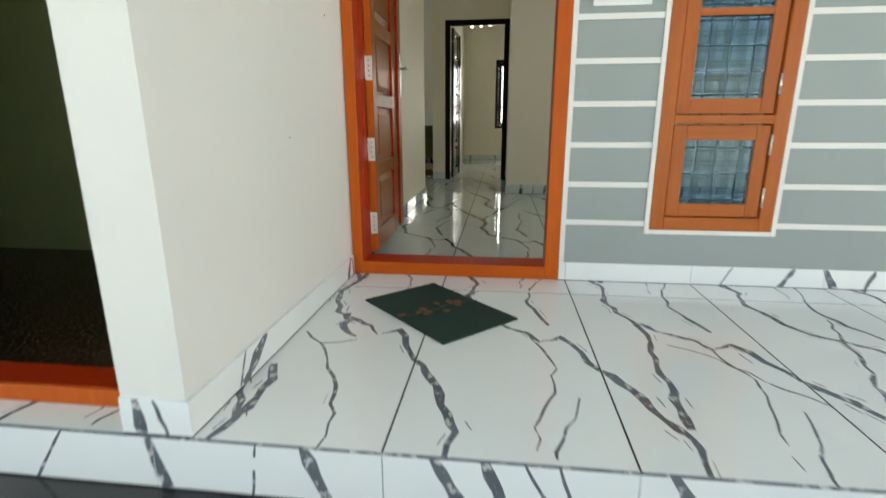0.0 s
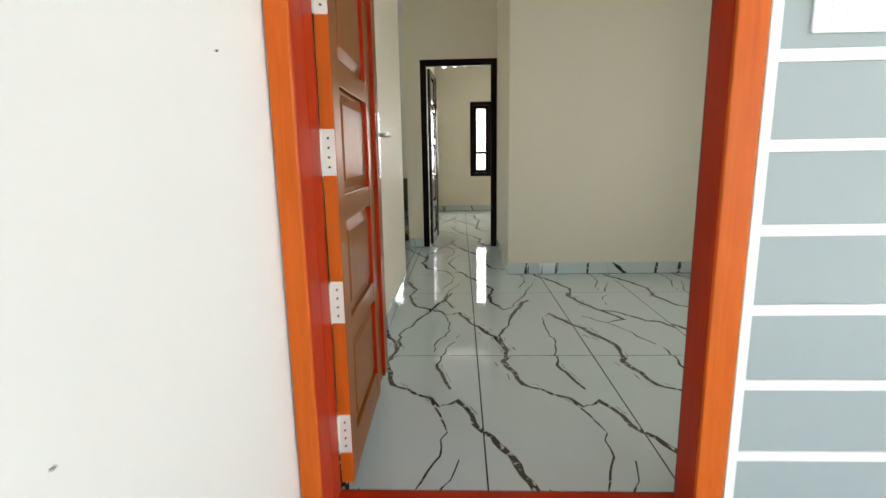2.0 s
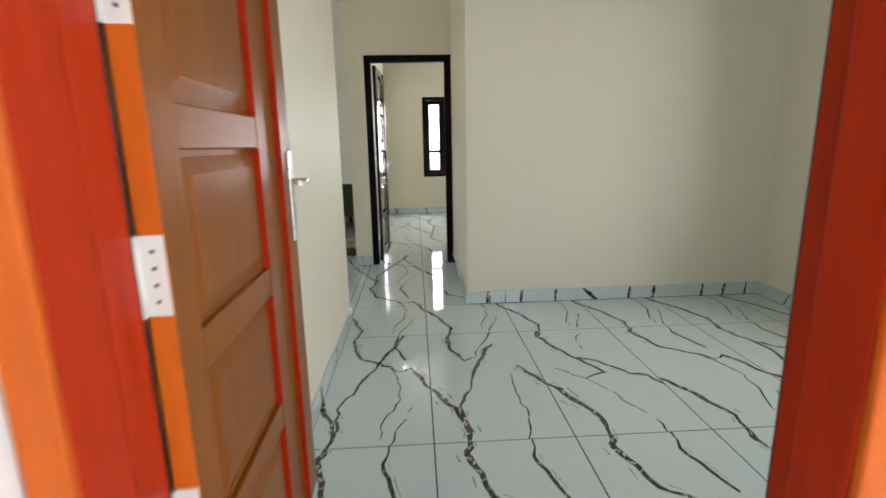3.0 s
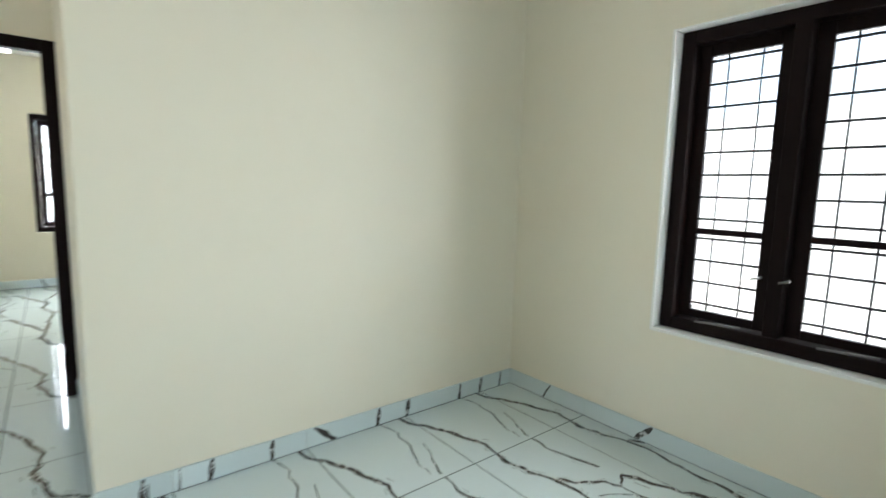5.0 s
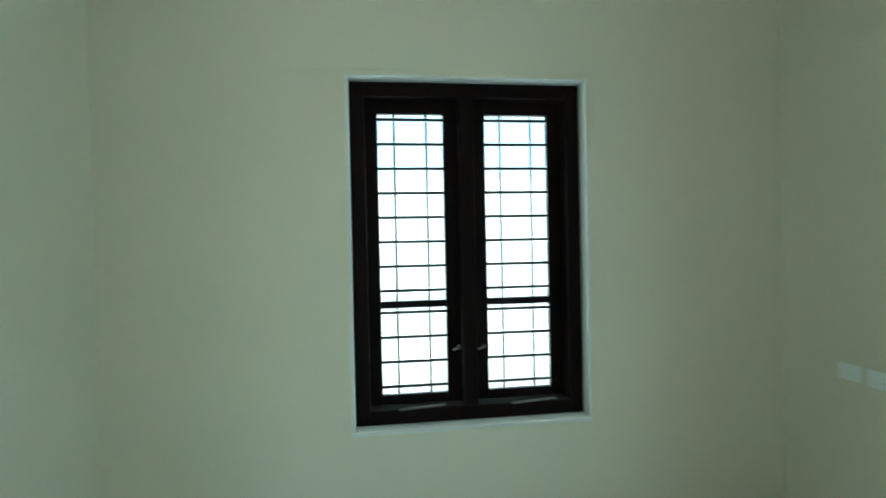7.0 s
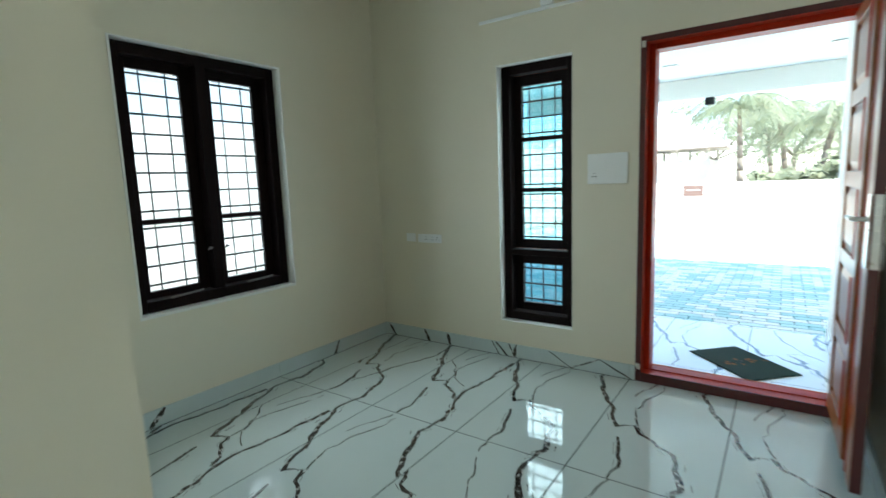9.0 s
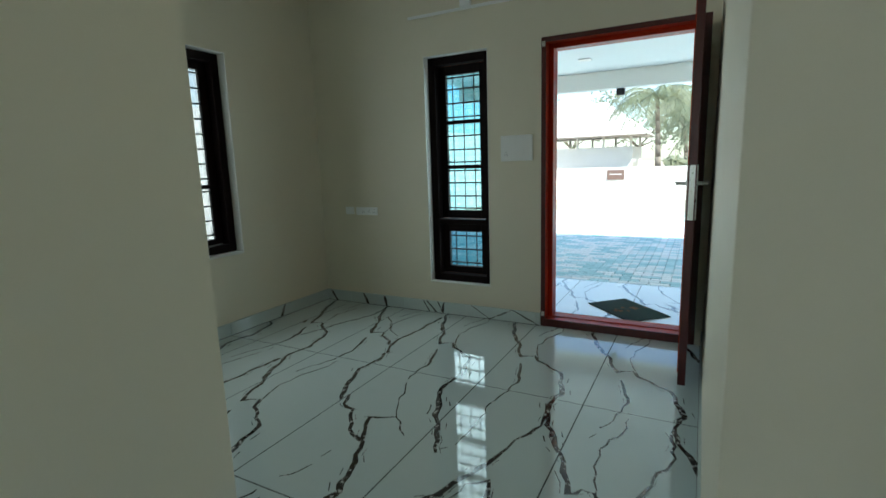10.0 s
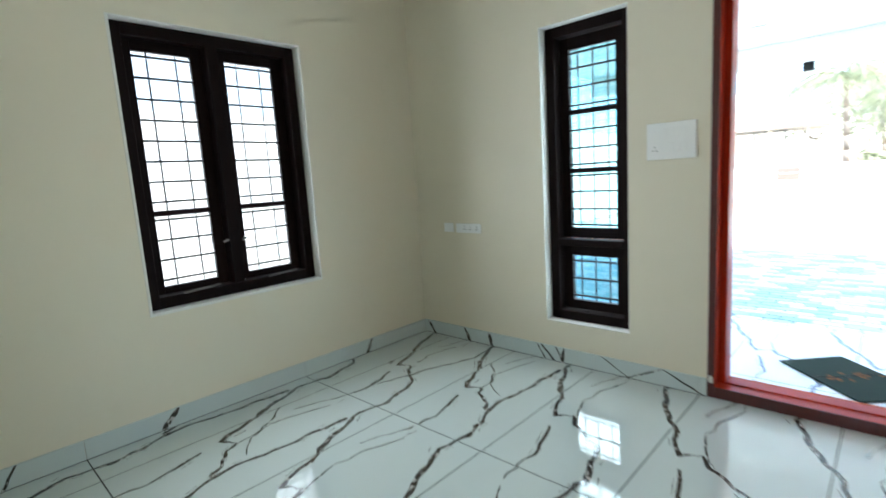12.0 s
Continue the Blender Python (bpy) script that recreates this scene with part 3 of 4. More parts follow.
# slim window beside the front door; its foot at z 0.27
W2 = 0.55
window("window_1", "slim window, orange varnished outside and dark stained inside", pose(0.70, Y_OUT - 0.014, 0.27), W2, 1.83, 0.062, 0.115,
       [(0.0665, W2 - 0.0665, 0.0665, 0.4865, 0.0595, [(0.127, 0.42)]), (0.0665, W2 - 0.0665, 0.5355, 1.7635, 0.0595, [(0.602, 0.945), (0.975, 1.305), (1.335, 1.69)])],
       WOOD_WINDOW, WOOD_DARK, TEAL_GLASS,
       [(x, 0.06, 1.77) for x in (0.18, 0.275, 0.37)],
       [(0.124, W2 - 0.124, [0.155, 0.27, 0.385, 0.62, 0.72, 0.83, 0.93, 1.0, 1.10, 1.21, 1.36, 1.47, 1.58, 1.67])], [(0.062, W2 - 0.062, 0.491, 0.531)])
# two-leaf window of the room, seen from inside; x runs along -y of the room
def leaf_bars(a, b):
    return [(a, b, steps(0.141, 0.473, 4) + steps(0.571, 1.336, 8))]


W1 = 1.02
big = window("window_2", "two-leaf window with dark stained wood and a black iron grille", pose(2.592, 3.555, 0.632, 0, 0, 90), W1, 1.478, 0.062, 0.122,
             [(0.0625, 0.4835, 0.064, 1.421, 0.064, [(0.106, 0.494), (0.524, 1.36)]), (0.5465, 0.9675, 0.064, 1.421, 0.064, [(0.106, 0.494), (0.524, 1.36)])],
             WOOD_DARK, WOOD_DARK, FROSTED, [(x, 0.06, 1.42) for x in (0.20, 0.345, 0.685, 0.83)], leaf_bars(0.124, 0.422) + leaf_bars(0.608, 0.906), [(0.484, 0.546, 0.062, 1.423)])
window("window_3", "far room window with dark stained wood and a black grille", pose(0.62, Y_FAR + 0.19, 0.66, 0, 0, 180), 0.79, 1.40, 0.06, 0.115,
       [(0.062, 0.36, 0.062, 1.338, 0.06, [(0.12, 0.43), (0.465, 1.275)]), (0.43, 0.728, 0.062, 1.338, 0.06, [(0.12, 0.43), (0.465, 1.275)])],
       WOOD_DARK, WOOD_DARK, FROSTED, [], [(0.12, 0.302, steps(0.14, 1.25, 11)), (0.488, 0.67, steps(0.14, 1.25, 11))], [(0.36, 0.43, 0.06, 1.34)])


def reveal(name, label, axis, d0, d1, hole, pads=(0.004, 0.004, 0.004, 0.004)):
    """A white plastered lining of a window's recess, from d0 to d1 deep; pads: its thickness at both sides, foot and head."""
    u0, u1, z0, z1 = hole
    p, q, f, h = pads
    e = 0.0005
    lining = thing(name, label, "window reveal", pose(0, 0, 0), "", "structure")
    for a, b, c, d in ((u0 + e, u0 + p, z0 + f, z1 - h), (u1 - q, u1 - e, z0 + f, z1 - h), (u0 + e, u1 - e, z0 + e, z0 + f), (u0 + e, u1 - e, z1 - h, z1 - e)):
        part("lining", boxes((d0, d1, a, b, c, d) if axis == "x" else (a, b, d0, d1, c, d)), REVEAL, lining, "", 0.0015)


reveal("window_reveal", "white plastered reveal of the two-leaf window", "x", X_RIGHT - 0.002, 2.596, BIG_WINDOW, (0.0075, 0.0145, 0.0165, 0.0065))
reveal("window_reveal", "white plastered reveal of the slim window", "y", 2.542, Y_IN + 0.002, SIDE_WINDOW)


# ---- outer face of the front wall: grey coat, white bands, switch plate ----
coat = tagged(link("wall_coat", boxes((0.309, 0.678, Y_OUT - 0.006, Y_OUT - 0.0005, 0.094, PORCH_CEIL), (1.272, 3.6, Y_OUT - 0.006, Y_OUT - 0.0005, 0.094, PORCH_CEIL), (0.678, 1.272, Y_OUT - 0.006, Y_OUT - 0.0005, 0.094, 0.248), (0.678, 1.272, Y_OUT - 0.006, Y_OUT - 0.0005, 2.122, PORCH_CEIL), (-0.776, 0.309, Y_OUT - 0.006, Y_OUT - 0.0005, 2.11, PORCH_CEIL)), GREY_PAINT), "grey-green painted outer coat of the front wall", "wall", "", "structure")
wall("wall_front_outer_end", "y", Y_OUT, Y_IN, 2.60, 3.6, GROUND, 3.2, [], [PORCH_WHITE], "outer end of the front wall")
z = 0.285
while z < PORCH_CEIL - 0.05:
    for a, b in ((0.309, 0.678), (1.272, 3.6)):
        part("white_band", boxes((a, b, Y_OUT - 0.012, Y_OUT - 0.0062, z, z + 0.026)), STRIPE_WHITE, coat, "", 0.002)
    z += 0.1845
part("white_band", boxes((0.2855, 0.309, Y_OUT - 0.0125, Y_OUT - 0.0005, 0.094, 2.13)), STRIPE_WHITE, coat, "white band along the door frame", 0.002)
for r in ((0.678, 0.6995, 0.248, 2.122), (1.2505, 1.272, 0.248, 2.122), (0.6995, 1.2505, 0.248, 0.2695), (0.6995, 1.2505, 2.1005, 2.122)):
    part("window_border", boxes((r[0], r[1], Y_OUT - 0.0125, Y_OUT - 0.0005, r[2], r[3])), STRIPE_WHITE, coat, "white painted border", 0.002)
# hinges of the slim window's sashes
hinges = thing("window_hinge", "small steel hinges on the slim window", "hinge", pose(1.193, Y_OUT - 0.006, 0.27), "", "structure")
for hz in (0.16, 0.40, 0.66, 1.62):
    bm = bmesh.new()
    rod(bm, (-0.004, -0.004, hz - 0.045), (-0.004, -0.004, hz + 0.045), 0.006)
    part("hinge", bm, STEEL, hinges, "steel butt hinge")


def rocker(bm, x, y, z, w=0.022, h=0.05):
    box(bm, x - w / 2, x + w / 2, y - 0.003, y, z - h / 2, z + h / 2)


def plate(name, label, matrix, width, height, switches, sockets):
    """A modular wall plate, its face towards -y."""
    p = thing(name, label, "switchboard", matrix)
    part("cover", boxes((0, width, -0.009, -0.0005, 0, height)), PLASTIC, p, "", 0.004)
    for x, z in switches:
        bm = bmesh.new()
        rocker(bm, x, -0.0091, z)
        part("switch", bm, PLASTIC, p, "", 0.0015)
    for x, z in sockets:
        s = part("socket", boxes((x - 0.024, x + 0.024, -0.0105, -0.0091, z - 0.025, z + 0.025)), PLASTIC, p, "", 0.001)
        bm = bmesh.new()
        for dx, dz in ((0, 0.011), (-0.009, -0.008), (0.009, -0.008)):
            rod(bm, (x + dx, -0.0106, z + dz), (x + dx, -0.0112, z + dz), 0.0036, 8)
        part("socket_holes", bm, SLOT, s, "dark socket holes")
    return p


plate("switchboard", "white switchboard beside the front door outside", pose(0.368, Y_OUT - 0.0065, 1.262), 0.248, 0.088, [(0.045, 0.044), (0.075, 0.044), (0.11, 0.044), (0.14, 0.044)], [(0.205, 0.044)])
plate("switchboard", "white switchboard on the cream wall beside the door inside", pose(0.598, Y_IN + 0.0005, 1.262, 0, 0, 180), 0.25, 0.19, [(0.10 + 0.03 * i, 0.135) for i in range(4)] + [(0.13 + 0.03 * i, 0.06) for i in range(3)], [(0.045, 0.055)])
plate("socket_plate", "white triple socket plate low on the cream wall", pose(2.0, Y_IN + 0.0005, 0.828, 0, 0, 180), 0.235, 0.07, [(0.03, 0.035)], [(0.085, 0.035), (0.145, 0.035), (0.20, 0.035)])
plate("data_plate", "small white blank plate beside the socket plate", pose(2.118, Y_IN + 0.0005, 0.832, 0, 0, 180), 0.095, 0.068, [(0.047, 0.034)], [])
bar = thing("light_batten", "white batten with its box high on the cream wall", "lamp", pose(0, Y_IN + 0.0005, 2.40))
part("batten", boxes((0.20, 1.37, 0, 0.018, -0.010, 0.010)), PLASTIC, bar, "", 0.003)
part("junction_box", boxes((0.82, 0.905, 0, 0.03, 0.0105, 0.09)), PLASTIC, bar, "", 0.004)


# seams of the lintel in the plaster, and a nail in the porch wall
for r in ((X_RIGHT - 0.001, X_RIGHT - 0.0001, Y_IN + 0.02, Y_BACK - 0.02, 2.136, 2.14), (0.34, X_RIGHT - 0.02, Y_IN + 0.0001, Y_IN + 0.001, 2.136, 2.14)):
    tagged(link("plaster_seam", boxes(r), CREAM), "faint lintel seam in the cream plaster", "trim", "", "structure")
for y_, z_ in NAILS:
    nail = thing("nail", "small dark nail in the white porch wall", "nail", pose(-0.777, y_, z_), "nails in the porch wall")
    bm = bmesh.new()
    rod(bm, (-0.0005, 0, 0), (0.003, 0, 0), 0.002, 8)
    part("shank", bm, IRON, nail)


# ---- doormat ----
mat_ob = thing("doormat", "dark green doormat with orange-brown flowers, lying askew on the porch", "doormat", pose(-0.264, 1.955, 0.0006, 0, 0, -45.6))
bm = boxes((-0.285, 0.285, -0.190, 0.190, 0, 0.009))
part("woven_top", bm, MAT_GREEN, mat_ob, "", 0.003)


def blossom(bm, cx, cy, size, seed):
    """One rounded, uneven petal blot of the woven pattern."""
    r = random.Random(seed)
    bm.faces.new([bm.verts.new((cx + math.cos(a) * size * f, cy + math.sin(a) * size * f * 0.85, 0.0098)) for a, f in ((2 * math.pi * k / 12, r.uniform(0.78, 1.1)) for k in range(12))])


for k, (cx, cy, petals) in enumerate(((0.0, -0.07, ((-0.024, 0.012, 0.02), (-0.008, -0.022, 0.017), (0.014, 0.016, 0.02), (0.024, -0.008, 0.018))), (-0.005, 0.098, ((-0.02, -0.014, 0.022), (-0.003, 0.018, 0.02), (0.026, -0.004, 0.018))), (-0.046, 0.027, ((0, 0, 0.015),)), (0.047, 0.012, ((0, 0, 0.018),)), (-0.027, -0.162, ((0, -0.008, 0.014), (0.004, 0.008, 0.012))))):
    bm = bmesh.new()
    for q, (dx, dy, size) in enumerate(petals):
        blossom(bm, cx + dx, cy + dy, size, 10 * k + q)
    part("flower", bm, MAT_PETAL, mat_ob, "orange-brown woven flower")
bm = bmesh.new()
bend = [(0.0, -0.15), (0.005, -0.10), (0.0, -0.06), (0.012, -0.01), (0.0, 0.04), (0.004, 0.09), (0.02, 0.14), (0.035, 0.19)]
for (a, b), (c, d) in zip(bend, bend[1:]):
    rod(bm, (a, b, 0.0075), (c, d, 0.0075), 0.0042, 5)
rod(bm, (0.006, 0.02, 0.0075), (-0.035, 0.028, 0.0075), 0.003, 5)
rod(bm, (0.01, -0.01, 0.0075), (0.04, 0.008, 0.0075), 0.003, 5)
part("stem", bm, SLOT, mat_ob, "black woven stem")

# ---- entrance step and the side room's doorway ----
tagged(link("step", boxes((-4.0, 3.6, 0.70, PORCH_EDGE - 0.001, GROUND - 0.01, STEP)), GRANITE, bevel=0.006), "black polished granite step below the porch", "step", "", "structure")
sill = thing("door_sill", "orange varnished wooden sill of the side room's doorway", "door sill", pose(0, 0, 0), "", "structure")
part("face_board", boxes((-1.6, -0.957, 1.125, 1.14, 0.0003, 0.052)), WOOD, sill, "", 0.004)
part("tread", boxes((-1.6, -0.957, 1.14, 1.25, 0.0003, 0.052)), WOOD_RED, sill, "red varnished tread", 0.004)

# ---- stair hall: stair side with the open space below it ----
bm = bmesh.new()
outline = [(-4.0, 0), (-2.29, 0), (-1.41, 0.735), (-0.969, 0.735), (-0.969, CEIL), (-4.0, CEIL)]
lo = [bm.verts.new((x, 8.6, z)) for x, z in outline]
hi = [bm.verts.new((x, 8.72, z)) for x, z in outline]
bm.faces.new(lo)
bm.faces.new(hi[::-1])
for k in range(len(outline)):
    bm.faces.new((lo[k], hi[k], hi[(k + 1) % len(outline)], lo[(k + 1) % len(outline)]))
tagged(link("stair_side", bm, PORCH_WHITE), "white side of the stair with a sloped opening below", "stair", "", "structure")
rail = thing("handrail_bracket", "small grey bracket on the stair's white side", "bracket", pose(-1.66, 8.6, 0.87))
part("bracket_arm", boxes((-0.05, 0.05, -0.05, -0.001, -0.012, 0.012)), STEEL, rail, "", 0.003)


# ---- crumpled sack on the hall floor ----
def crumple(name, size, seed, mat, parent, at):
    bm = bmesh.new()
    bmesh.ops.create_icosphere(bm, subdivisions=4, radius=1.0)
    for v in bm.verts:
        p = v.co.copy()
        f = 1 + 0.38 * noise.noise(p * 1.7 + Vector((seed, 0, 0))) + 0.20 * abs(noise.noise(p * 4.3 + Vector((0, seed, 0))))
        v.co = Vector((p.x * size[0] * f + at[0], p.y * size[1] * f + at[1], max(p.z * size[2] * f, -size[2] * 0.55) + size[2] * 0.55 + at[2]))
    for f in bm.faces:
        f.smooth = True
    return part(name, bm, mat, parent)


sack = thing("sack", "crumpled beige cloth sack with brown cloth on the hall floor", "sack", pose(-1.165, 7.56, 0.001))
crumple("cloth", (0.17, 0.14, 0.10), 3, SACK, sack, (0, 0.05, 0))
crumple("cloth", (0.09, 0.06, 0.055), 8, SACK_DARK, sack, (0.06, -0.10, 0))
crumple("cloth", (0.08, 0.08, 0.04), 5, SACK, sack, (-0.13, -0.04, 0))

# ---- spot lights in the far room's ceiling ----
for x, y in ((-0.605, 9.68), (-0.437, 9.62), (-0.27, 9.58)):
    s = thing("ceiling_spot", "small white lit cylinder spot light on the ceiling", "ceiling light", pose(x, y, FALSE_CEIL), "ceiling spots of the far room")
    bm = bmesh.new()
    rod(bm, (0, 0, -0.2), (0, 0, -0.001), 0.034, 20)
    part("rim", bm, PLASTIC, s)
    bm = bmesh.new()
    rod(bm, (0, 0, -0.235), (0, 0, -0.2005), 0.031, 20)
    part("lens", bm, SPOT, s, "lit round lens")
# spots in the porch ceiling
for x, y in ((0.89, -1.68), (-0.9, -1.68)):
    s = thing("porch_downlight", "small square downlight in the white porch ceiling", "ceiling light", pose(x, y, PORCH_CEIL), "porch downlights")
    part("rim", boxes((-0.09, 0.09, -0.09, 0.09, -0.02, -0.001)), STEEL, s, "grey rim", 0.004)
cambox = thing("porch_lamp", "small dark box lamp below the porch beam", "lamp", pose(0.56, -3.06, 2.453))
part("body", boxes((-0.065, 0.065, 0.0, 0.10, -0.11, -0.001)), IRON, cambox, "", 0.008)

# window stays and latches of the two-leaf window
stay = thing("window_latch", "small steel latches on the dark two-leaf window", "latch", pose(X_RIGHT + 0.06, 4.07, 0.96))
for dy in (-0.055, 0.055):
    bm = bmesh.new()
    rod(bm, (0.0, dy, 0), (-0.03, dy, 0), 0.006)
    rod(bm, (-0.028, dy, 0), (-0.034, dy + 0.03, -0.008), 0.005)
    part("latch", bm, DULL_STEEL, stay)
for dy in (-0.28, 0.22):
    bm = bmesh.new()
    rod(bm, (0.0, dy - 0.1, -0.25), (-0.006, dy + 0.1, -0.262), 0.005)
    part("stay_rod", bm, DULL_STEEL, stay, "thin steel window stay")


# ---- yard: compound walls, houses, palms, trees ----
# beside the house: a sunlit white wall added to fill the window with brightness
tagged(link("compound_wall", boxes((6.6, 6.75, -14.0, 14.0, GROUND - 0.05, 2.3)), HOUSE_WHITE), "added white wall that brightens the two-leaf window", "wall", "", "structure")
front_wall = tagged(link("compound_wall", boxes((-12, 12, -14.2, -14.0, GROUND - 0.05, 0.95)), HOUSE_WHITE), "white compound wall at the road", "wall", "", "structure")
board = thing("notice_board", "brown board on the white compound wall", "board", pose(2.25, -13.995, 0.48))
part("panel", boxes((-0.32, 0.32, 0, 0.03, 0, 0.38)), BOARD, board, "", 0.004)
part("writing_bar", boxes((-0.22, 0.22, 0.0305, 0.033, 0.2, 0.225)), PLASTIC, board)


def low_house(label, x0, x1, y0, y1, eave, ridge, mat):
    h = thing("house", label, "house", pose((x0 + x1) / 2, (y0 + y1) / 2, GROUND))
    w, d = (x1 - x0) / 2, (y1 - y0) / 2
    part("wall", boxes((-w, w, -d, d, 0, eave - 0.6)), mat, h)
    bm = bmesh.new()
    o = 0.8
    ring = [bm.verts.new(p) for p in ((-w - o, -d - o, eave), (w + o, -d - o, eave), (w + o, d + o, eave), (-w - o, d + o, eave))]
    top = [bm.verts.new(p) for p in ((-w * 0.6, 0, ridge), (w * 0.6, 0, ridge))]
    for f in ((ring[0], ring[1], top[1], top[0]), (ring[2], ring[3], top[0], top[1]), (ring[1], ring[2], top[1]), (ring[3], ring[0], top[0]), ring[::-1]):
        bm.faces.new(f)
    part("roof", bm, ROOF_TIN, h, "pale sheet roof")
    # open below the eave, the roof on posts
    n = int(2 * w / 1.3)
    for k in range(n + 1):
        x = -w + 0.1 + k * (2 * w - 0.2) / n
        for y in (-d + 0.1, d - 0.1):
            part("post", boxes((x - 0.06, x + 0.06, y - 0.06, y + 0.06, eave - 0.6, eave - 0.001)), mat, h)
    # dark strip painted in for the shaded underside of the eave
    part("fascia", boxes((-w - o, w + o, d + o, d + o + 0.04, eave - 0.10, eave - 0.001)), BARK, h, "grey strip that paints the shade under the eave")
    return h


low_house("low white house with a pale sheet roof across the road", 2.7, 11.5, -27.0, -22.5, 2.85, 4.9, HOUSE_WHITE)
low_house("small white house with a pale roof between the palms", -9.5, -4.5, -34.0, -29.0, 2.4, 3.9, HOUSE_WHITE)


def palm(x, y, height, lean, seed):
    r = random.Random(seed)
    p = thing("palm_tree", "coconut palm with a slender grey trunk and drooping fronds", "palm tree", pose(x, y, GROUND), "palms across the road")
    bm = bmesh.new()
    prev = Vector((0, 0, -0.05))
    for k in range(8):
        f = (k + 1) / 8
        nxt = Vector((lean * f * f, 0.3 * math.sin(f * 2), height * f))
        rod(bm, prev, nxt, 0.17 - 0.09 * (k / 8), 8, 0.17 - 0.09 * f)
        prev = nxt
    part("trunk", bm, BARK, p)
    crown = prev
    for k in range(16):
        az = 2 * math.pi * k / 16 + r.uniform(-0.2, 0.2)
        rise = r.uniform(0.0, 1.1)
        length = r.uniform(2.3, 3.2)
        bm = bmesh.new()
        pts = []
        for i in range(12):
            f = i / 11
            out = length * f * math.cos(rise * 0.7)
            up = length * (math.sin(rise) * f - 0.95 * f * f)
            pts.append(crown + Vector((math.cos(az) * out, math.sin(az) * out, up)))
        side = Vector((-math.sin(az), math.cos(az), 0))
        for i in range(1, 12):
            a, b = pts[i - 1], pts[i]
            rod(bm, a, b, 0.022, 4, 0.018)
            blade = 0.75 * math.sin(math.pi * (0.12 + 0.85 * i / 12)) + 0.1
            for sgn in (-1, 1):
                for q in (0.15, 0.5, 0.85):
                    root = a.lerp(b, q)
                    tipv = root + side * sgn * blade * 0.8 + (b - a).normalized() * blade * 0.45 + Vector((0, 0, -blade * r.uniform(0.3, 0.75)))
                    w = (b - a).normalized() * 0.035
                    bm.faces.new([bm.verts.new(root - w), bm.verts.new(root + w), bm.verts.new(tipv)])
        part("frond", bm, LEAF if k % 3 else LEAF_DRY, p)
    return p


for x, y, h, lean, seed in ((1.15, -19.5, 4.35, 0.15, 1), (-0.5, -24.0, 4.3, 0.5, 2), (-1.6, -20.5, 3.7, -0.5, 3), (0.2, -30.0, 5.0, 0.6, 4), (-6.0, -27.0, 5.0, 0.3, 5), (-2.6, -27.0, 4.6, -0.4, 6)):
    palm(x, y, h, lean, seed)


def broad_tree(x, y, height, spread, seed, group, leaves=900, size=0.2):
    r = random.Random(seed)
    t = thing("tree", "broad leafy tree with pale sunlit foliage", "tree", pose(x, y, GROUND), group)
    bm = bmesh.new()
    rod(bm, (0, 0, -0.05), (0.1, 0.05, height * 0.45), 0.16, 8, 0.11)
    tips = []
    for k in range(7):
        az, up = 2 * math.pi * k / 7 + r.uniform(-0.3, 0.3), r.uniform(0.62, 0.95)
        tip = Vector((math.cos(az) * spread * r.uniform(0.4, 0.9), math.sin(az) * spread * r.uniform(0.4, 0.9), height * up))
        rod(bm, (0.1, 0.05, height * 0.42), tip, 0.07, 6, 0.02)
        tips.append(tip)
    part("trunk", bm, BARK, t)
    bm = bmesh.new()
    clumps = [tip + Vector((r.gauss(0, 0.5), r.gauss(0, 0.5), r.gauss(0, 0.4))) * spread * 0.35 for tip in tips for _ in range(4)]
    for _ in range(leaves):
        c = r.choice(clumps)
        p = c + Vector((r.gauss(0, 1), r.gauss(0, 1), r.gauss(0, 0.8))) * spread * 0.14
        u = Vector((r.gauss(0, 1), r.gauss(0, 1), r.gauss(0, 0.6))).normalized()
        v = u.orthogonal().normalized()
        s = size * r.uniform(0.5, 1.2)
        bm.faces.new([bm.verts.new(p - u * s), bm.verts.new(p + v * s * 0.4), bm.verts.new(p + u * s), bm.verts.new(p - v * s * 0.4)])
    part("crown", bm, LEAF_DRY, t)
    return t


for i, (x, y, h, sp) in enumerate(((-5.0, -32.0, 5.0, 3.2), (-1.0, -36.0, 6.0, 3.6), (4.0, -38.0, 6.0, 4.0), (9.0, -36.0, 6.0, 4.0), (-2.6, -18.0, 1.9, 1.3), (-0.6, -17.5, 1.4, 1.0), (-9.0, -36.0, 6.0, 4.0))):
    broad_tree(x, y, h, sp, 20 + i, "trees across the road", 1100, 0.26)
# plain wall behind the far window and the hall opening
tagged(link("compound_wall", boxes((-8, 8, 14.0, 14.15, GROUND - 0.05, 1.9)), HOUSE_WHITE), "white compound wall behind the house", "wall", "", "structure")


# ---- marble tiles ----
TW, TL = 0.6, 1.2
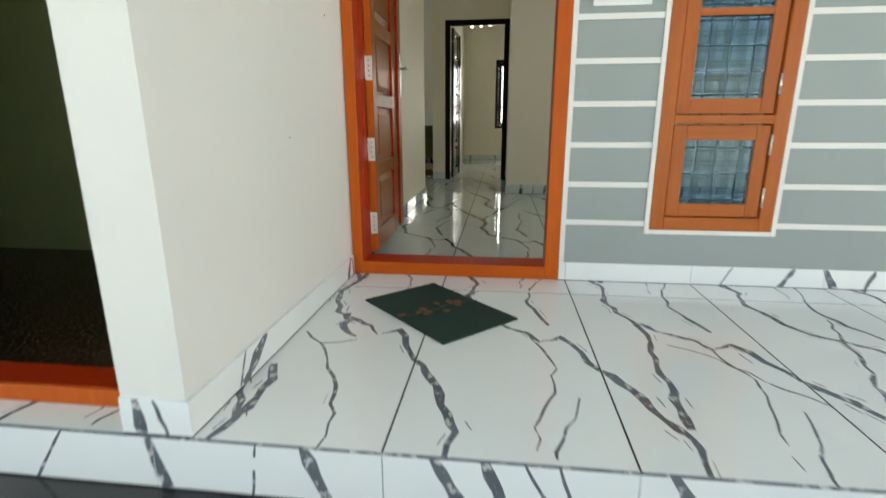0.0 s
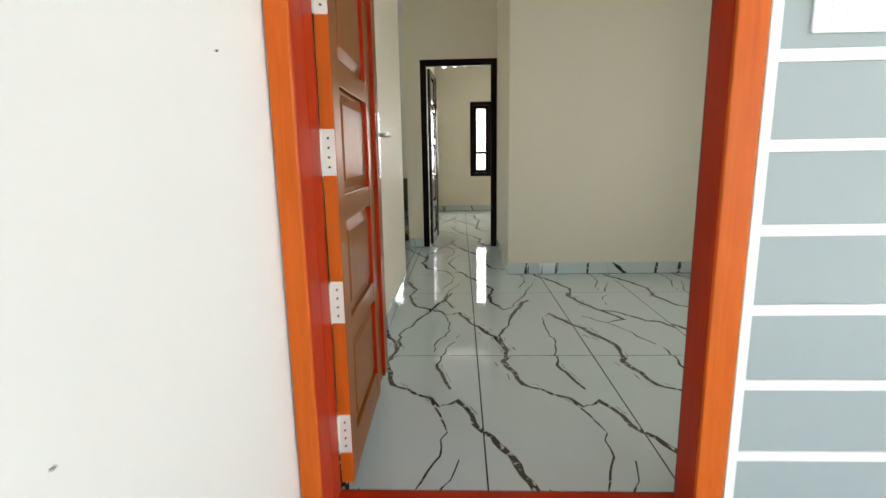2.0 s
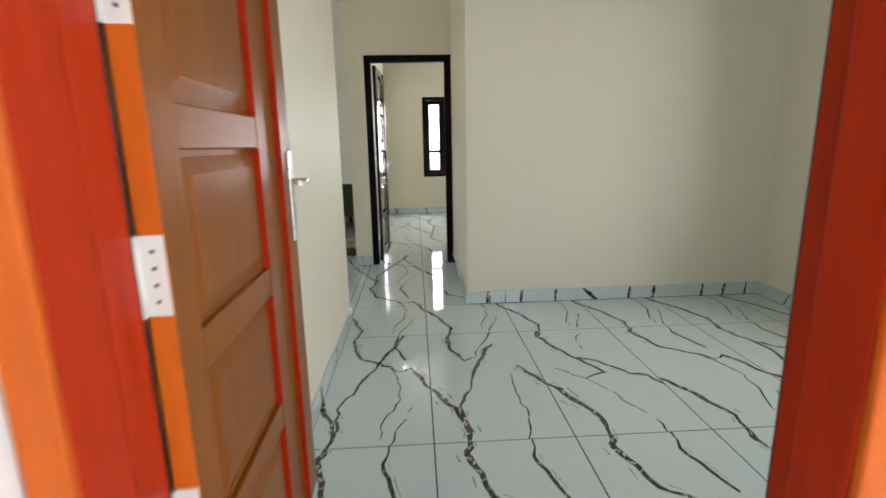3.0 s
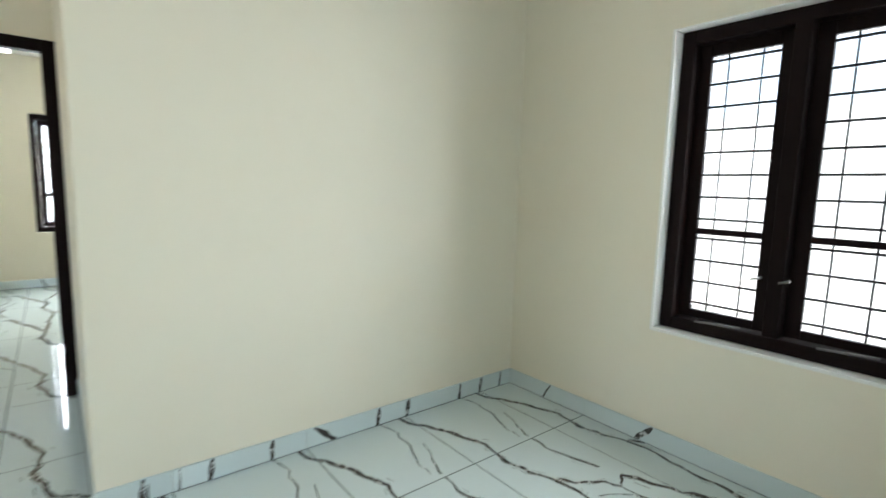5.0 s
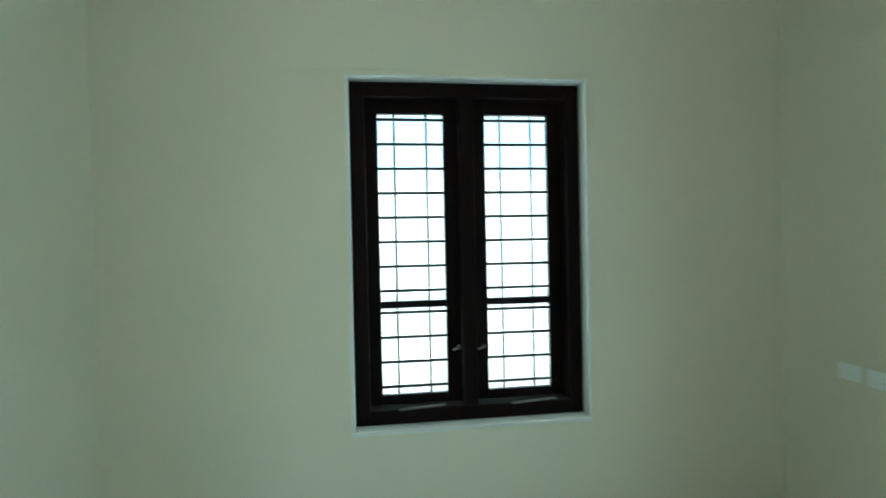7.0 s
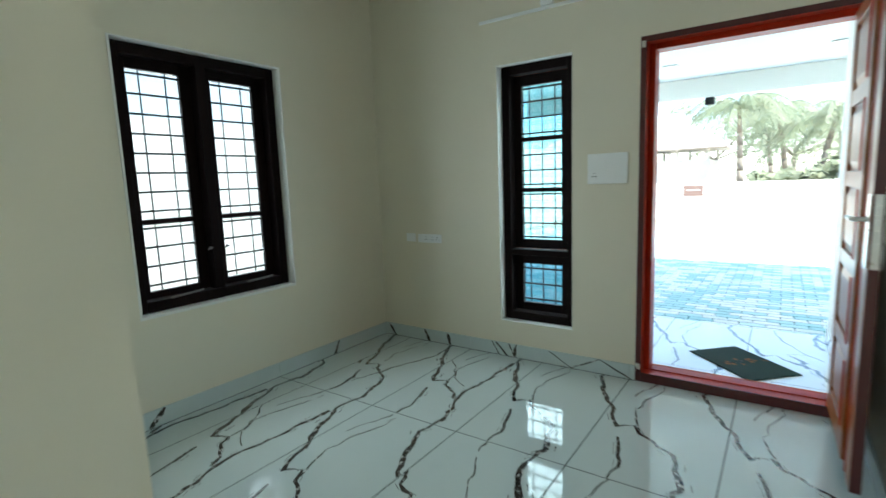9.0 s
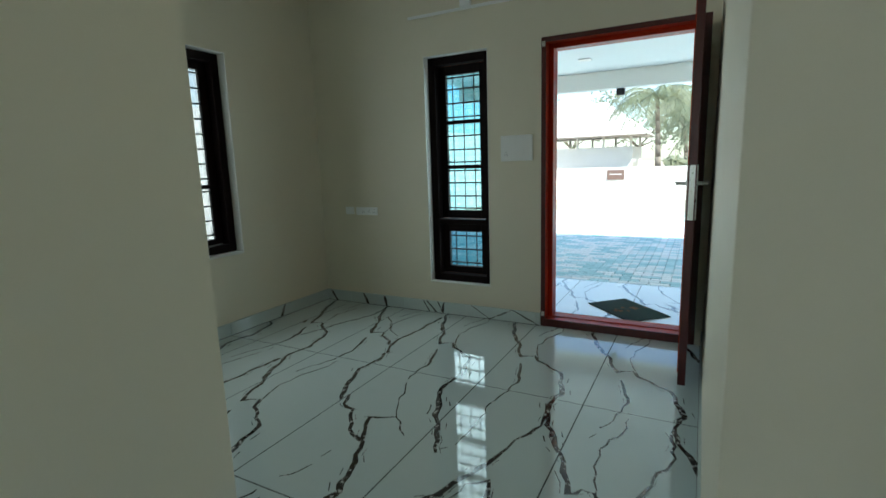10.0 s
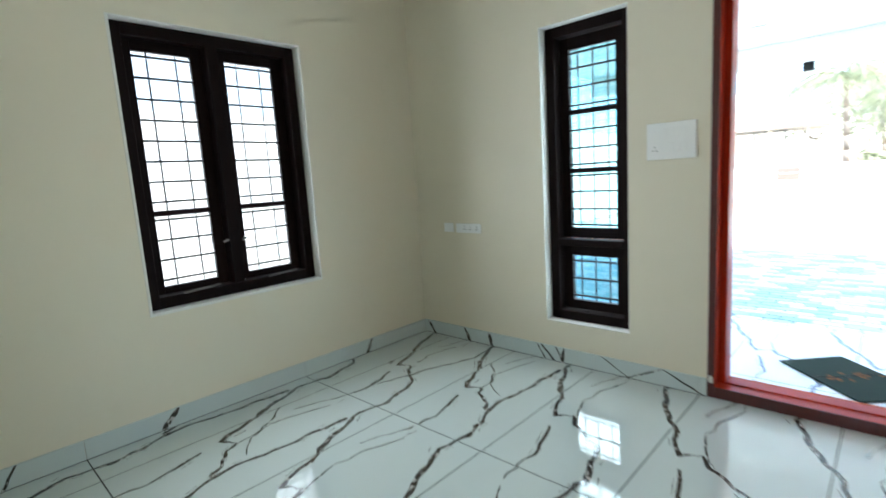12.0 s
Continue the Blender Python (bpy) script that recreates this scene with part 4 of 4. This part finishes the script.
# control points (u, v, width) of the printed veins on one tile
MAIN = [[(0.150, 1.20, 0.014), (0.136, 1.13, 0.020), (0.168, 0.99, 0.018), (0.205, 0.875, 0.016), (0.31, 0.785, 0.018), (0.385, 0.745, 0.014), (0.420, 0.672, 0.007), (0.457, 0.683, 0.006), (0.500, 0.722, 0.018), (0.552, 0.595, 0.022), (0.600, 0.470, 0.020)],
        [(0.0, 0.47, 0.020), (0.046, 0.405, 0.020), (0.142, 0.18, 0.018), (0.172, 0.10, 0.016), (0.150, 0.0, 0.014)],
        [(0.39, 0.74, 0.008), (0.405, 0.655, 0.006), (0.437, 0.55, 0.007), (0.452, 0.47, 0.006), (0.434, 0.325, 0.006), (0.38, 0.19, 0.005), (0.37, 0.05, 0.004)],
        [(0.508, 0.30, 0.004), (0.425, 0.045, 0.006), (0.412, 0.0, 0.006)],
        [(0.412, 1.20, 0.007), (0.397, 1.085, 0.009), (0.421, 0.944, 0.013), (0.468, 0.82, 0.012)]]
EXTRA = [[(0.205, 0.875, 0.016), (0.222, 0.765, 0.012), (0.190, 0.58, 0.018), (0.188, 0.37, 0.016), (0.172, 0.18, 0.022)],
         [(0.27, 0.69, 0.004), (0.40, 0.60, 0.005), (0.52, 0.42, 0.006), (0.60, 0.33, 0.005)]]
BRANCH = [[(0.445, 1.20, 0.012), (0.343, 0.856, 0.016), (0.216, 0.495, 0.010), (0.155, 0.31, 0.009), (0.178, 0.12, 0.012)]]
CROSS = [[(0.38, 1.0, 0.008), (0.26, 0.60, 0.011), (0.15, 0.32, 0.012), (0.174, 0.07, 0.012)], [(0.57, 0.736, 0.016), (0.60, 0.66, 0.016)]]
# a tile with a wishbone of two broad veins, and one with a hooked broad vein
FOOT = [(0.0, 0.47, 0.022), (0.046, 0.405, 0.022), (0.142, 0.18, 0.020), (0.172, 0.08, 0.018), (0.150, 0.0, 0.014)]
HAIR = [(0.49, 0.668, 0.004), (0.445, 0.61, 0.005), (0.425, 0.337, 0.005), (0.45, 0.19, 0.006), (0.40, 0.0, 0.007)]
WISHBONE = [FOOT, HAIR, [(0.166, 0.06, 0.020), (0.13, 0.295, 0.012), (0.212, 0.46, 0.010), (0.235, 0.594, 0.013), (0.356, 0.95, 0.021), (0.40, 1.01, 0.010)],
            [(0.41, 1.20, 0.012), (0.389, 1.105, 0.008), (0.298, 0.93, 0.006), (0.281, 0.84, 0.005), (0.203, 0.778, 0.014), (0.167, 0.87, 0.020), (0.133, 0.97, 0.022), (0.12, 1.07, 0.020), (0.15, 1.20, 0.016)],
            [(0.49, 0.70, 0.014), (0.552, 0.57, 0.020), (0.60, 0.47, 0.020)]]
HOOK = [FOOT, [(0.137, 1.20, 0.024), (0.117, 1.095, 0.024), (0.161, 0.954, 0.022), (0.239, 0.771, 0.018), (0.331, 0.738, 0.012), (0.475, 0.546, 0.016), (0.553, 0.507, 0.016), (0.60, 0.41, 0.015)],
        [(0.239, 0.771, 0.018), (0.34, 0.575, 0.017), (0.222, 0.507, 0.005), (0.094, 0.639, 0.006)], [(0.222, 0.507, 0.005), (0.311, 0.327, 0.005), (0.415, 0.06, 0.006), (0.40, 0.0, 0.007)],
        [(0.40, 1.12, 0.004), (0.34, 1.06, 0.005), (0.326, 0.88, 0.004)]]


def vein_strip(bm, line, rng_, top, jag=1.0):
    """A jagged printed vein, a hair above the glaze."""
    pts = []
    for (a, b, w0), (c, d, w1) in zip(line, line[1:]):
        size = math.hypot(c - a, d - b) or 1
        n = max(2, int(size / 0.046))
        px, py = -(d - b) / size, (c - a) / size
        for k in range(n):
            f = k / n
            j = 0 if (k == 0 and not pts) else rng_.choice((-1, 1)) * rng_.uniform(0.002, 0.010) * jag
            pts.append((a + (c - a) * f + px * j, b + (d - b) * f + py * j, (w0 + (w1 - w0) * f) * 1.4 * rng_.uniform(0.6, 1.25)))
    pts.append(line[-1])
    rails = []
    for k, (u, v, w) in enumerate(pts):
        p, q = pts[max(k - 1, 0)], pts[min(k + 1, len(pts) - 1)]
        du, dv = q[0] - p[0], q[1] - p[1]
        m = math.hypot(du, dv) or 1
        rails.append((bm.verts.new((u - dv / m * w / 2, v + du / m * w / 2, top)), bm.verts.new((u + dv / m * w / 2, v - du / m * w / 2, top))))
    for (a, b), (u, v, w) in zip(zip(rails, rails[1:]), pts):
        if w < 0.007 and rng_.random() < 0.14:
            continue
        f = bm.faces.new((a[0], a[1], b[1], b[0]))
        f.material_index = 1
        # a paler crack beside the broad parts
        if jag == 1.0 and w > 0.013 and rng_.random() < 0.45:
            off = rng_.choice((-1, 1)) * rng_.uniform(0.8, 1.6) * w
            q = [bm.verts.new((p.co.x + off, p.co.y + off * 0.3, top + 0.00003)) for p in (a[0], a[1], b[1], b[0])]
            mid0, mid1 = (q[0].co + q[1].co) / 2, (q[2].co + q[3].co) / 2
            for p, m in ((q[0], mid0), (q[1], mid0), (q[2], mid1), (q[3], mid1)):
                p.co = m + (p.co - m) * 0.16
            f = bm.faces.new(q)
            f.material_index = 1


def clip(bm, a, b, c, d):
    for co, no in (((a, 0, 0), (-1, 0, 0)), ((b, 0, 0), (1, 0, 0)), ((0, c, 0), (0, -1, 0)), ((0, d, 0), (0, 1, 0))):
        bmesh.ops.bisect_plane(bm, geom=bm.verts[:] + bm.edges[:] + bm.faces[:], dist=1e-6, plane_co=co, plane_no=no, clear_outer=True)


def tile_mesh(name, veins, seed, a, b, c, d, mats):
    """The part a..b by c..d of one printed tile."""
    bm = bmesh.new()
    g = 0.003
    r = random.Random(seed)
    for k, line in enumerate(veins):
        vein_strip(bm, line, r, 0.00025 + 0.00006 * k)
    clip(bm, a + g, b - g, c + g, d - g)
    box(bm, a + g, b - g, c + g, d - g, -0.008, 0.0)
    for f in bm.faces:
        if f.material_index == 1 and f.normal.z < 0:
            f.normal_flip()
    me = bpy.data.meshes.new(name)
    bm.to_mesh(me)
    bm.free()
    for m in mats:
        me.materials.append(m)
    return me


# a tile with a knot from which one thin vein runs down
KNOT = MAIN[:2] + [[(0.25, 0.86, 0.016), (0.268, 0.784, 0.020), (0.275, 0.70, 0.020), (0.35, 0.636, 0.010)], [(0.15, 0.663, 0.006), (0.24, 0.567, 0.006), (0.36, 0.613, 0.006)],
                   [(0.24, 0.567, 0.007), (0.30, 0.45, 0.007), (0.38, 0.287, 0.009), (0.442, 0.10, 0.007), (0.438, 0.0, 0.006)], [(0.14, 0.40, 0.020), (0.19, 0.30, 0.020), (0.17, 0.10, 0.022)]]
PRINTS = [MAIN, MAIN + CROSS, MAIN + BRANCH, MAIN + EXTRA, WISHBONE, HOOK, KNOT]
ROOM_PRINTS = {(0, 1): 4, (1, 1): 5, (-1, 1): 2, (2, 0): 3, (3, 0): 1, (3, 1): 3, (4, 1): 3, (-1, 3): 2}
PORCH_PRINTS = {-1: 6, 1: 3, 2: 1, 3: 3}


def lay(parent, x0, x1, y0, y1, oy, pick, mats, flip=False):
    """Tiles on the grid with joints at x -0.28 + 0.6 i and y oy + 1.2 j, cut at the edges."""
    cache = {}
    i0, i1 = math.floor((x0 + 0.28) / TW), math.ceil((x1 + 0.28) / TW)
    j0, j1 = math.floor((y0 - oy) / TL), math.ceil((y1 - oy) / TL)
    for i in range(i0, i1):
        for j in range(j0, j1):
            gx, gy = -0.28 + TW * i, oy + TL * j
            a, b = max(x0 - gx, 0), min(x1 - gx, TW)
            c, d = max(y0 - gy, 0), min(y1 - gy, TL)
            if b - a < 0.01 or d - c < 0.01:
                continue
            p = pick(i, j)
            key = (p, *[round(v, 4) for v in (a, b, c, d)])
            if key not in cache:
                cache[key] = tile_mesh("tile", PRINTS[p], 5 + p, a, b, c, d, mats)
            t = new("tile", cache[key])
            t.parent = parent
            t.location = (gx, gy, 0)


def room_pick(i, j):
    return ROOM_PRINTS.get((i, j), 0 if j < 4 else (0, 3, 2, 0)[(i * 3 + j) % 4])


INSIDE, OUTSIDE = (TILE_DIM, VEIN), (TILE, VEIN_PORCH)
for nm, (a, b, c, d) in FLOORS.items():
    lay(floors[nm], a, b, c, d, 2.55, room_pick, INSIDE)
lay(floors["floor_porch"], -4.0, -0.777, PORCH_EDGE, 1.2, PORCH_EDGE, lambda i, j: 0, OUTSIDE)
lay(floors["floor_porch"], -0.777, 3.6, PORCH_EDGE, Y_OUT, PORCH_EDGE, lambda i, j: PORCH_PRINTS.get(i, 0), OUTSIDE)


# riser of the porch
def marks(rng_, n, width, height):
    out = []
    for _ in range(n):
        u = rng_.uniform(0.03, width - 0.03)
        s = rng_.uniform(-0.05, 0.07)
        w = rng_.choice((0.004, 0.012, 0.02, 0.028))
        out.append([(u - s / 2, 0.0, w), (u, height * 0.5, w * 1.1), (u + s / 2, height, w)])
    return out


def skirting(name, label, a, b, height, thick, facing, mats, seed, piece=0.6, start=0.0, spread=0.2, prints=None):
    """A run of upright tile pieces from a to b on the floor plan; facing: the way its face looks; prints: (along, slant, width) of its veins where they are known."""
    r = random.Random(seed)
    a, b = Vector((*a, 0)), Vector((*b, 0))
    way = (b - a).normalized()
    run = (b - a).length
    base = thing(name, label, "skirting", pose(0, 0, 0), "", "structure")
    n = Vector((*facing, 0))
    side = Matrix(((way.x, 0, n.x, 0), (way.y, 0, n.y, 0), (0, 1, 0, 0), (0, 0, 0, 1)))
    joint = link("joint", boxes((0.001, run - 0.001, 0.0003, 0.0035, 0.001, thick + 0.0006)), GROUT, base)
    joint.matrix_basis = Matrix.Translation(a) @ side
    u = -start
    while u < run - 0.005:
        s, e = max(u, 0.0), min(u + piece, run)
        u += piece
        if e - s < 0.01:
            continue
        bm = bmesh.new()
        w = e - s
        if prints is None:
            lines = marks(r, max(1, int(w / spread)), w, height)
        else:
            lines = [[(p - s - k / 2, 0.0, q), (p - s, height * 0.5, q * 1.1), (p - s + k / 2, height, q * 0.8)] for p, k, q in prints if s - 0.1 < p < e + 0.1]
        for k, line in enumerate(lines):
            vein_strip(bm, line, r, thick + 0.0003 + 0.00006 * k, 0.25)
        clip(bm, 0.0012, w - 0.0012, 0.0042, height)
        box(bm, 0.0012, w - 0.0012, 0.0036, height, 0.0005, thick)
        me_ob = link("tile", bm, mats, base)
        # local x along the run, y up, z out of the wall
        m = Matrix(((way.x, 0, n.x, 0), (way.y, 0, n.y, 0), (0, 1, 0, 0), (0, 0, 0, 1)))
        me_ob.matrix_basis = Matrix.Translation(a + way * s) @ m
    return base


SK = 0.1
# veins of the skirtings: along the run, slant, width
BACK_VEINS = ((0.156, 0.01, 0.018), (0.176, 0.0, 0.006), (0.296, 0.005, 0.005), (0.421, 0.015, 0.016), (0.694, 0.008, 0.014), (0.966, -0.12, 0.02), (1.285, 0.01, 0.016), (1.482, 0.012, 0.02), (1.879, 0.008, 0.014), (2.057, 0.015, 0.018), (2.235, 0.01, 0.012))
RIGHT_VEINS = ((0.60, -0.05, 0.018), (1.96, -0.09, 0.019), (2.62, -0.06, 0.010))
FRONT_VEINS = ((0.12, 0.22, 0.006), (0.33, -0.20, 0.006), (0.50, 0.18, 0.005), (0.848, -0.02, 0.014), (0.875, 0.05, 0.008), (0.96, 0.10, 0.012), (1.01, 0.06, 0.006), (1.44, 0.03, 0.018), (1.657, 0.05, 0.016), (2.035, 0.07, 0.018))
PORCH_VEINS = ((0.795, 0.05, 0.006), (1.068, 0.06, 0.018), (1.256, -0.05, 0.020), (1.432, 0.03, 0.014), (1.92, 0.05, 0.012), (2.55, -0.04, 0.016))
RISER_VEINS = ((2.55, 0.05, 0.008), (2.82, 0.10, 0.006), (3.13, -0.04, 0.024), (3.39, 0.02, 0.005), (3.552, -0.06, 0.026), (3.882, -0.08, 0.024), (3.996, -0.06, 0.026), (4.10, -0.08, 0.008), (4.165, -0.05, 0.007), (4.437, -0.09, 0.024), (4.95, -0.06, 0.02), (5.4, 0.03, 0.012))
SIDE_VEINS = ((0.34, 0.16, 0.030), (0.26, 0.05, 0.008), (1.32, 0.05, 0.022), (1.38, -0.03, 0.010))
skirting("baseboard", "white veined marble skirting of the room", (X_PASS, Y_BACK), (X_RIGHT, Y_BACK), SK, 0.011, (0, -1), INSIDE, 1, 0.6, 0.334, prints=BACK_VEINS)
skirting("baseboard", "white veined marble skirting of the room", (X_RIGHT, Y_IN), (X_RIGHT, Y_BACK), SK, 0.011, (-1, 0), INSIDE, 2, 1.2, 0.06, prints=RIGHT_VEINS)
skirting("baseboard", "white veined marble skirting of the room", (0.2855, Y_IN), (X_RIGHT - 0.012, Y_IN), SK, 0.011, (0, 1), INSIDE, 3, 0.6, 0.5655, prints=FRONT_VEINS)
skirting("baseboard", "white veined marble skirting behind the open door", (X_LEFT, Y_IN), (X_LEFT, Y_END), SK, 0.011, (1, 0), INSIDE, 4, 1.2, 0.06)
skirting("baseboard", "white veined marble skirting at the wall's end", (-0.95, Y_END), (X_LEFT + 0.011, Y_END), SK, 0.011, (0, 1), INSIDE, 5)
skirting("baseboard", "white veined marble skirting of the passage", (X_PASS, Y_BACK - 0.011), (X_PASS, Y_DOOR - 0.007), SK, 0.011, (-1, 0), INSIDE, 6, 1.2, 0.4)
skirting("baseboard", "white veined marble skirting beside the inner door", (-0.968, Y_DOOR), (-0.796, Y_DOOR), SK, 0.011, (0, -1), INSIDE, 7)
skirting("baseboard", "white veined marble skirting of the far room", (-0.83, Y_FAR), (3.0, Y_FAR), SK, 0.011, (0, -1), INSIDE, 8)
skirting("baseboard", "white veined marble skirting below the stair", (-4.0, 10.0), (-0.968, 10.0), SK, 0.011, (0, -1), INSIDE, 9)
skirting("baseboard", "white veined marble skirting of the porch's side wall", (-0.777, PORCH_EDGE + 0.002), (-0.777, Y_OUT - 0.013), SK, 0.011, (1, 0), OUTSIDE, 10, 1.2, 0.0, 0.5, SIDE_VEINS)
skirting("baseboard", "white veined marble skirting at the foot of the pillar", (-0.955, PORCH_EDGE + 0.013), (-0.766, PORCH_EDGE + 0.013), SK, 0.011, (0, -1), OUTSIDE, 11, prints=((0.05, -0.01, 0.022), (0.11, -0.03, 0.008)))
skirting("baseboard", "white veined marble skirting of the porch's front wall", (0.287, Y_OUT), (3.6, Y_OUT), 0.094, 0.013, (0, -1), OUTSIDE, 12, 0.6, 0.567, 0.6, PORCH_VEINS)
skirting("porch_riser", "white veined marble riser of the porch", (-4.0, PORCH_EDGE + 0.0075), (3.6, PORCH_EDGE + 0.0075), 0.153, 0.008, (0, -1), OUTSIDE, 13, 0.6, 0.48, 0.3, RISER_VEINS).location = (0, 0, STEP)


tagged(link("porch_edge_joint", boxes((-4.0, 3.6, PORCH_EDGE - 0.0015, PORCH_EDGE + 0.002, -0.0055, 0.0004)), VEIN_PORCH), "thin grey joint along the porch edge", "trim", "", "structure")


# ---- paving blocks ----
def paver(bm, x, y, z, w, d):
    e = 0.006
    v0 = [bm.verts.new((x + sx * w / 2, y + sy * d / 2, z - 0.02)) for sx, sy in ((-1, -1), (1, -1), (1, 1), (-1, 1))]
    v1 = [bm.verts.new((x + sx * (w / 2 - e), y + sy * (d / 2 - e), z)) for sx, sy in ((-1, -1), (1, -1), (1, 1), (-1, 1))]
    bm.faces.new(v1)
    for k in range(4):
        bm.faces.new((v0[k], v0[(k + 1) % 4], v1[(k + 1) % 4], v1[k]))


paving = bpy.data.objects["paving"]
bm = bmesh.new()
paver(bm, 0, 0, 0.022, 0.236, 0.116)
shared = bpy.data.meshes.new("paver")
bm.to_mesh(shared)
bm.free()
shared.materials.append(PAVER)
rest = bmesh.new()
row, count = 0, 0
y = 0.62
while y > -9.0:
    x = -6.0 + (row % 2) * 0.12
    while x < 6.0:
        if 0.0 < x < 2.0 and y > -1.3 and count < 290:
            p = new("paver", shared)
            p.parent, p.location = paving, (x, y, GROUND)
            count += 1
        else:
            paver(rest, x, y, GROUND + 0.022, 0.236, 0.116)
        x += 0.24
    y -= 0.12
    row += 1
tagged(link("pavers", rest, PAVER, paving), "", "", "", "stuff")
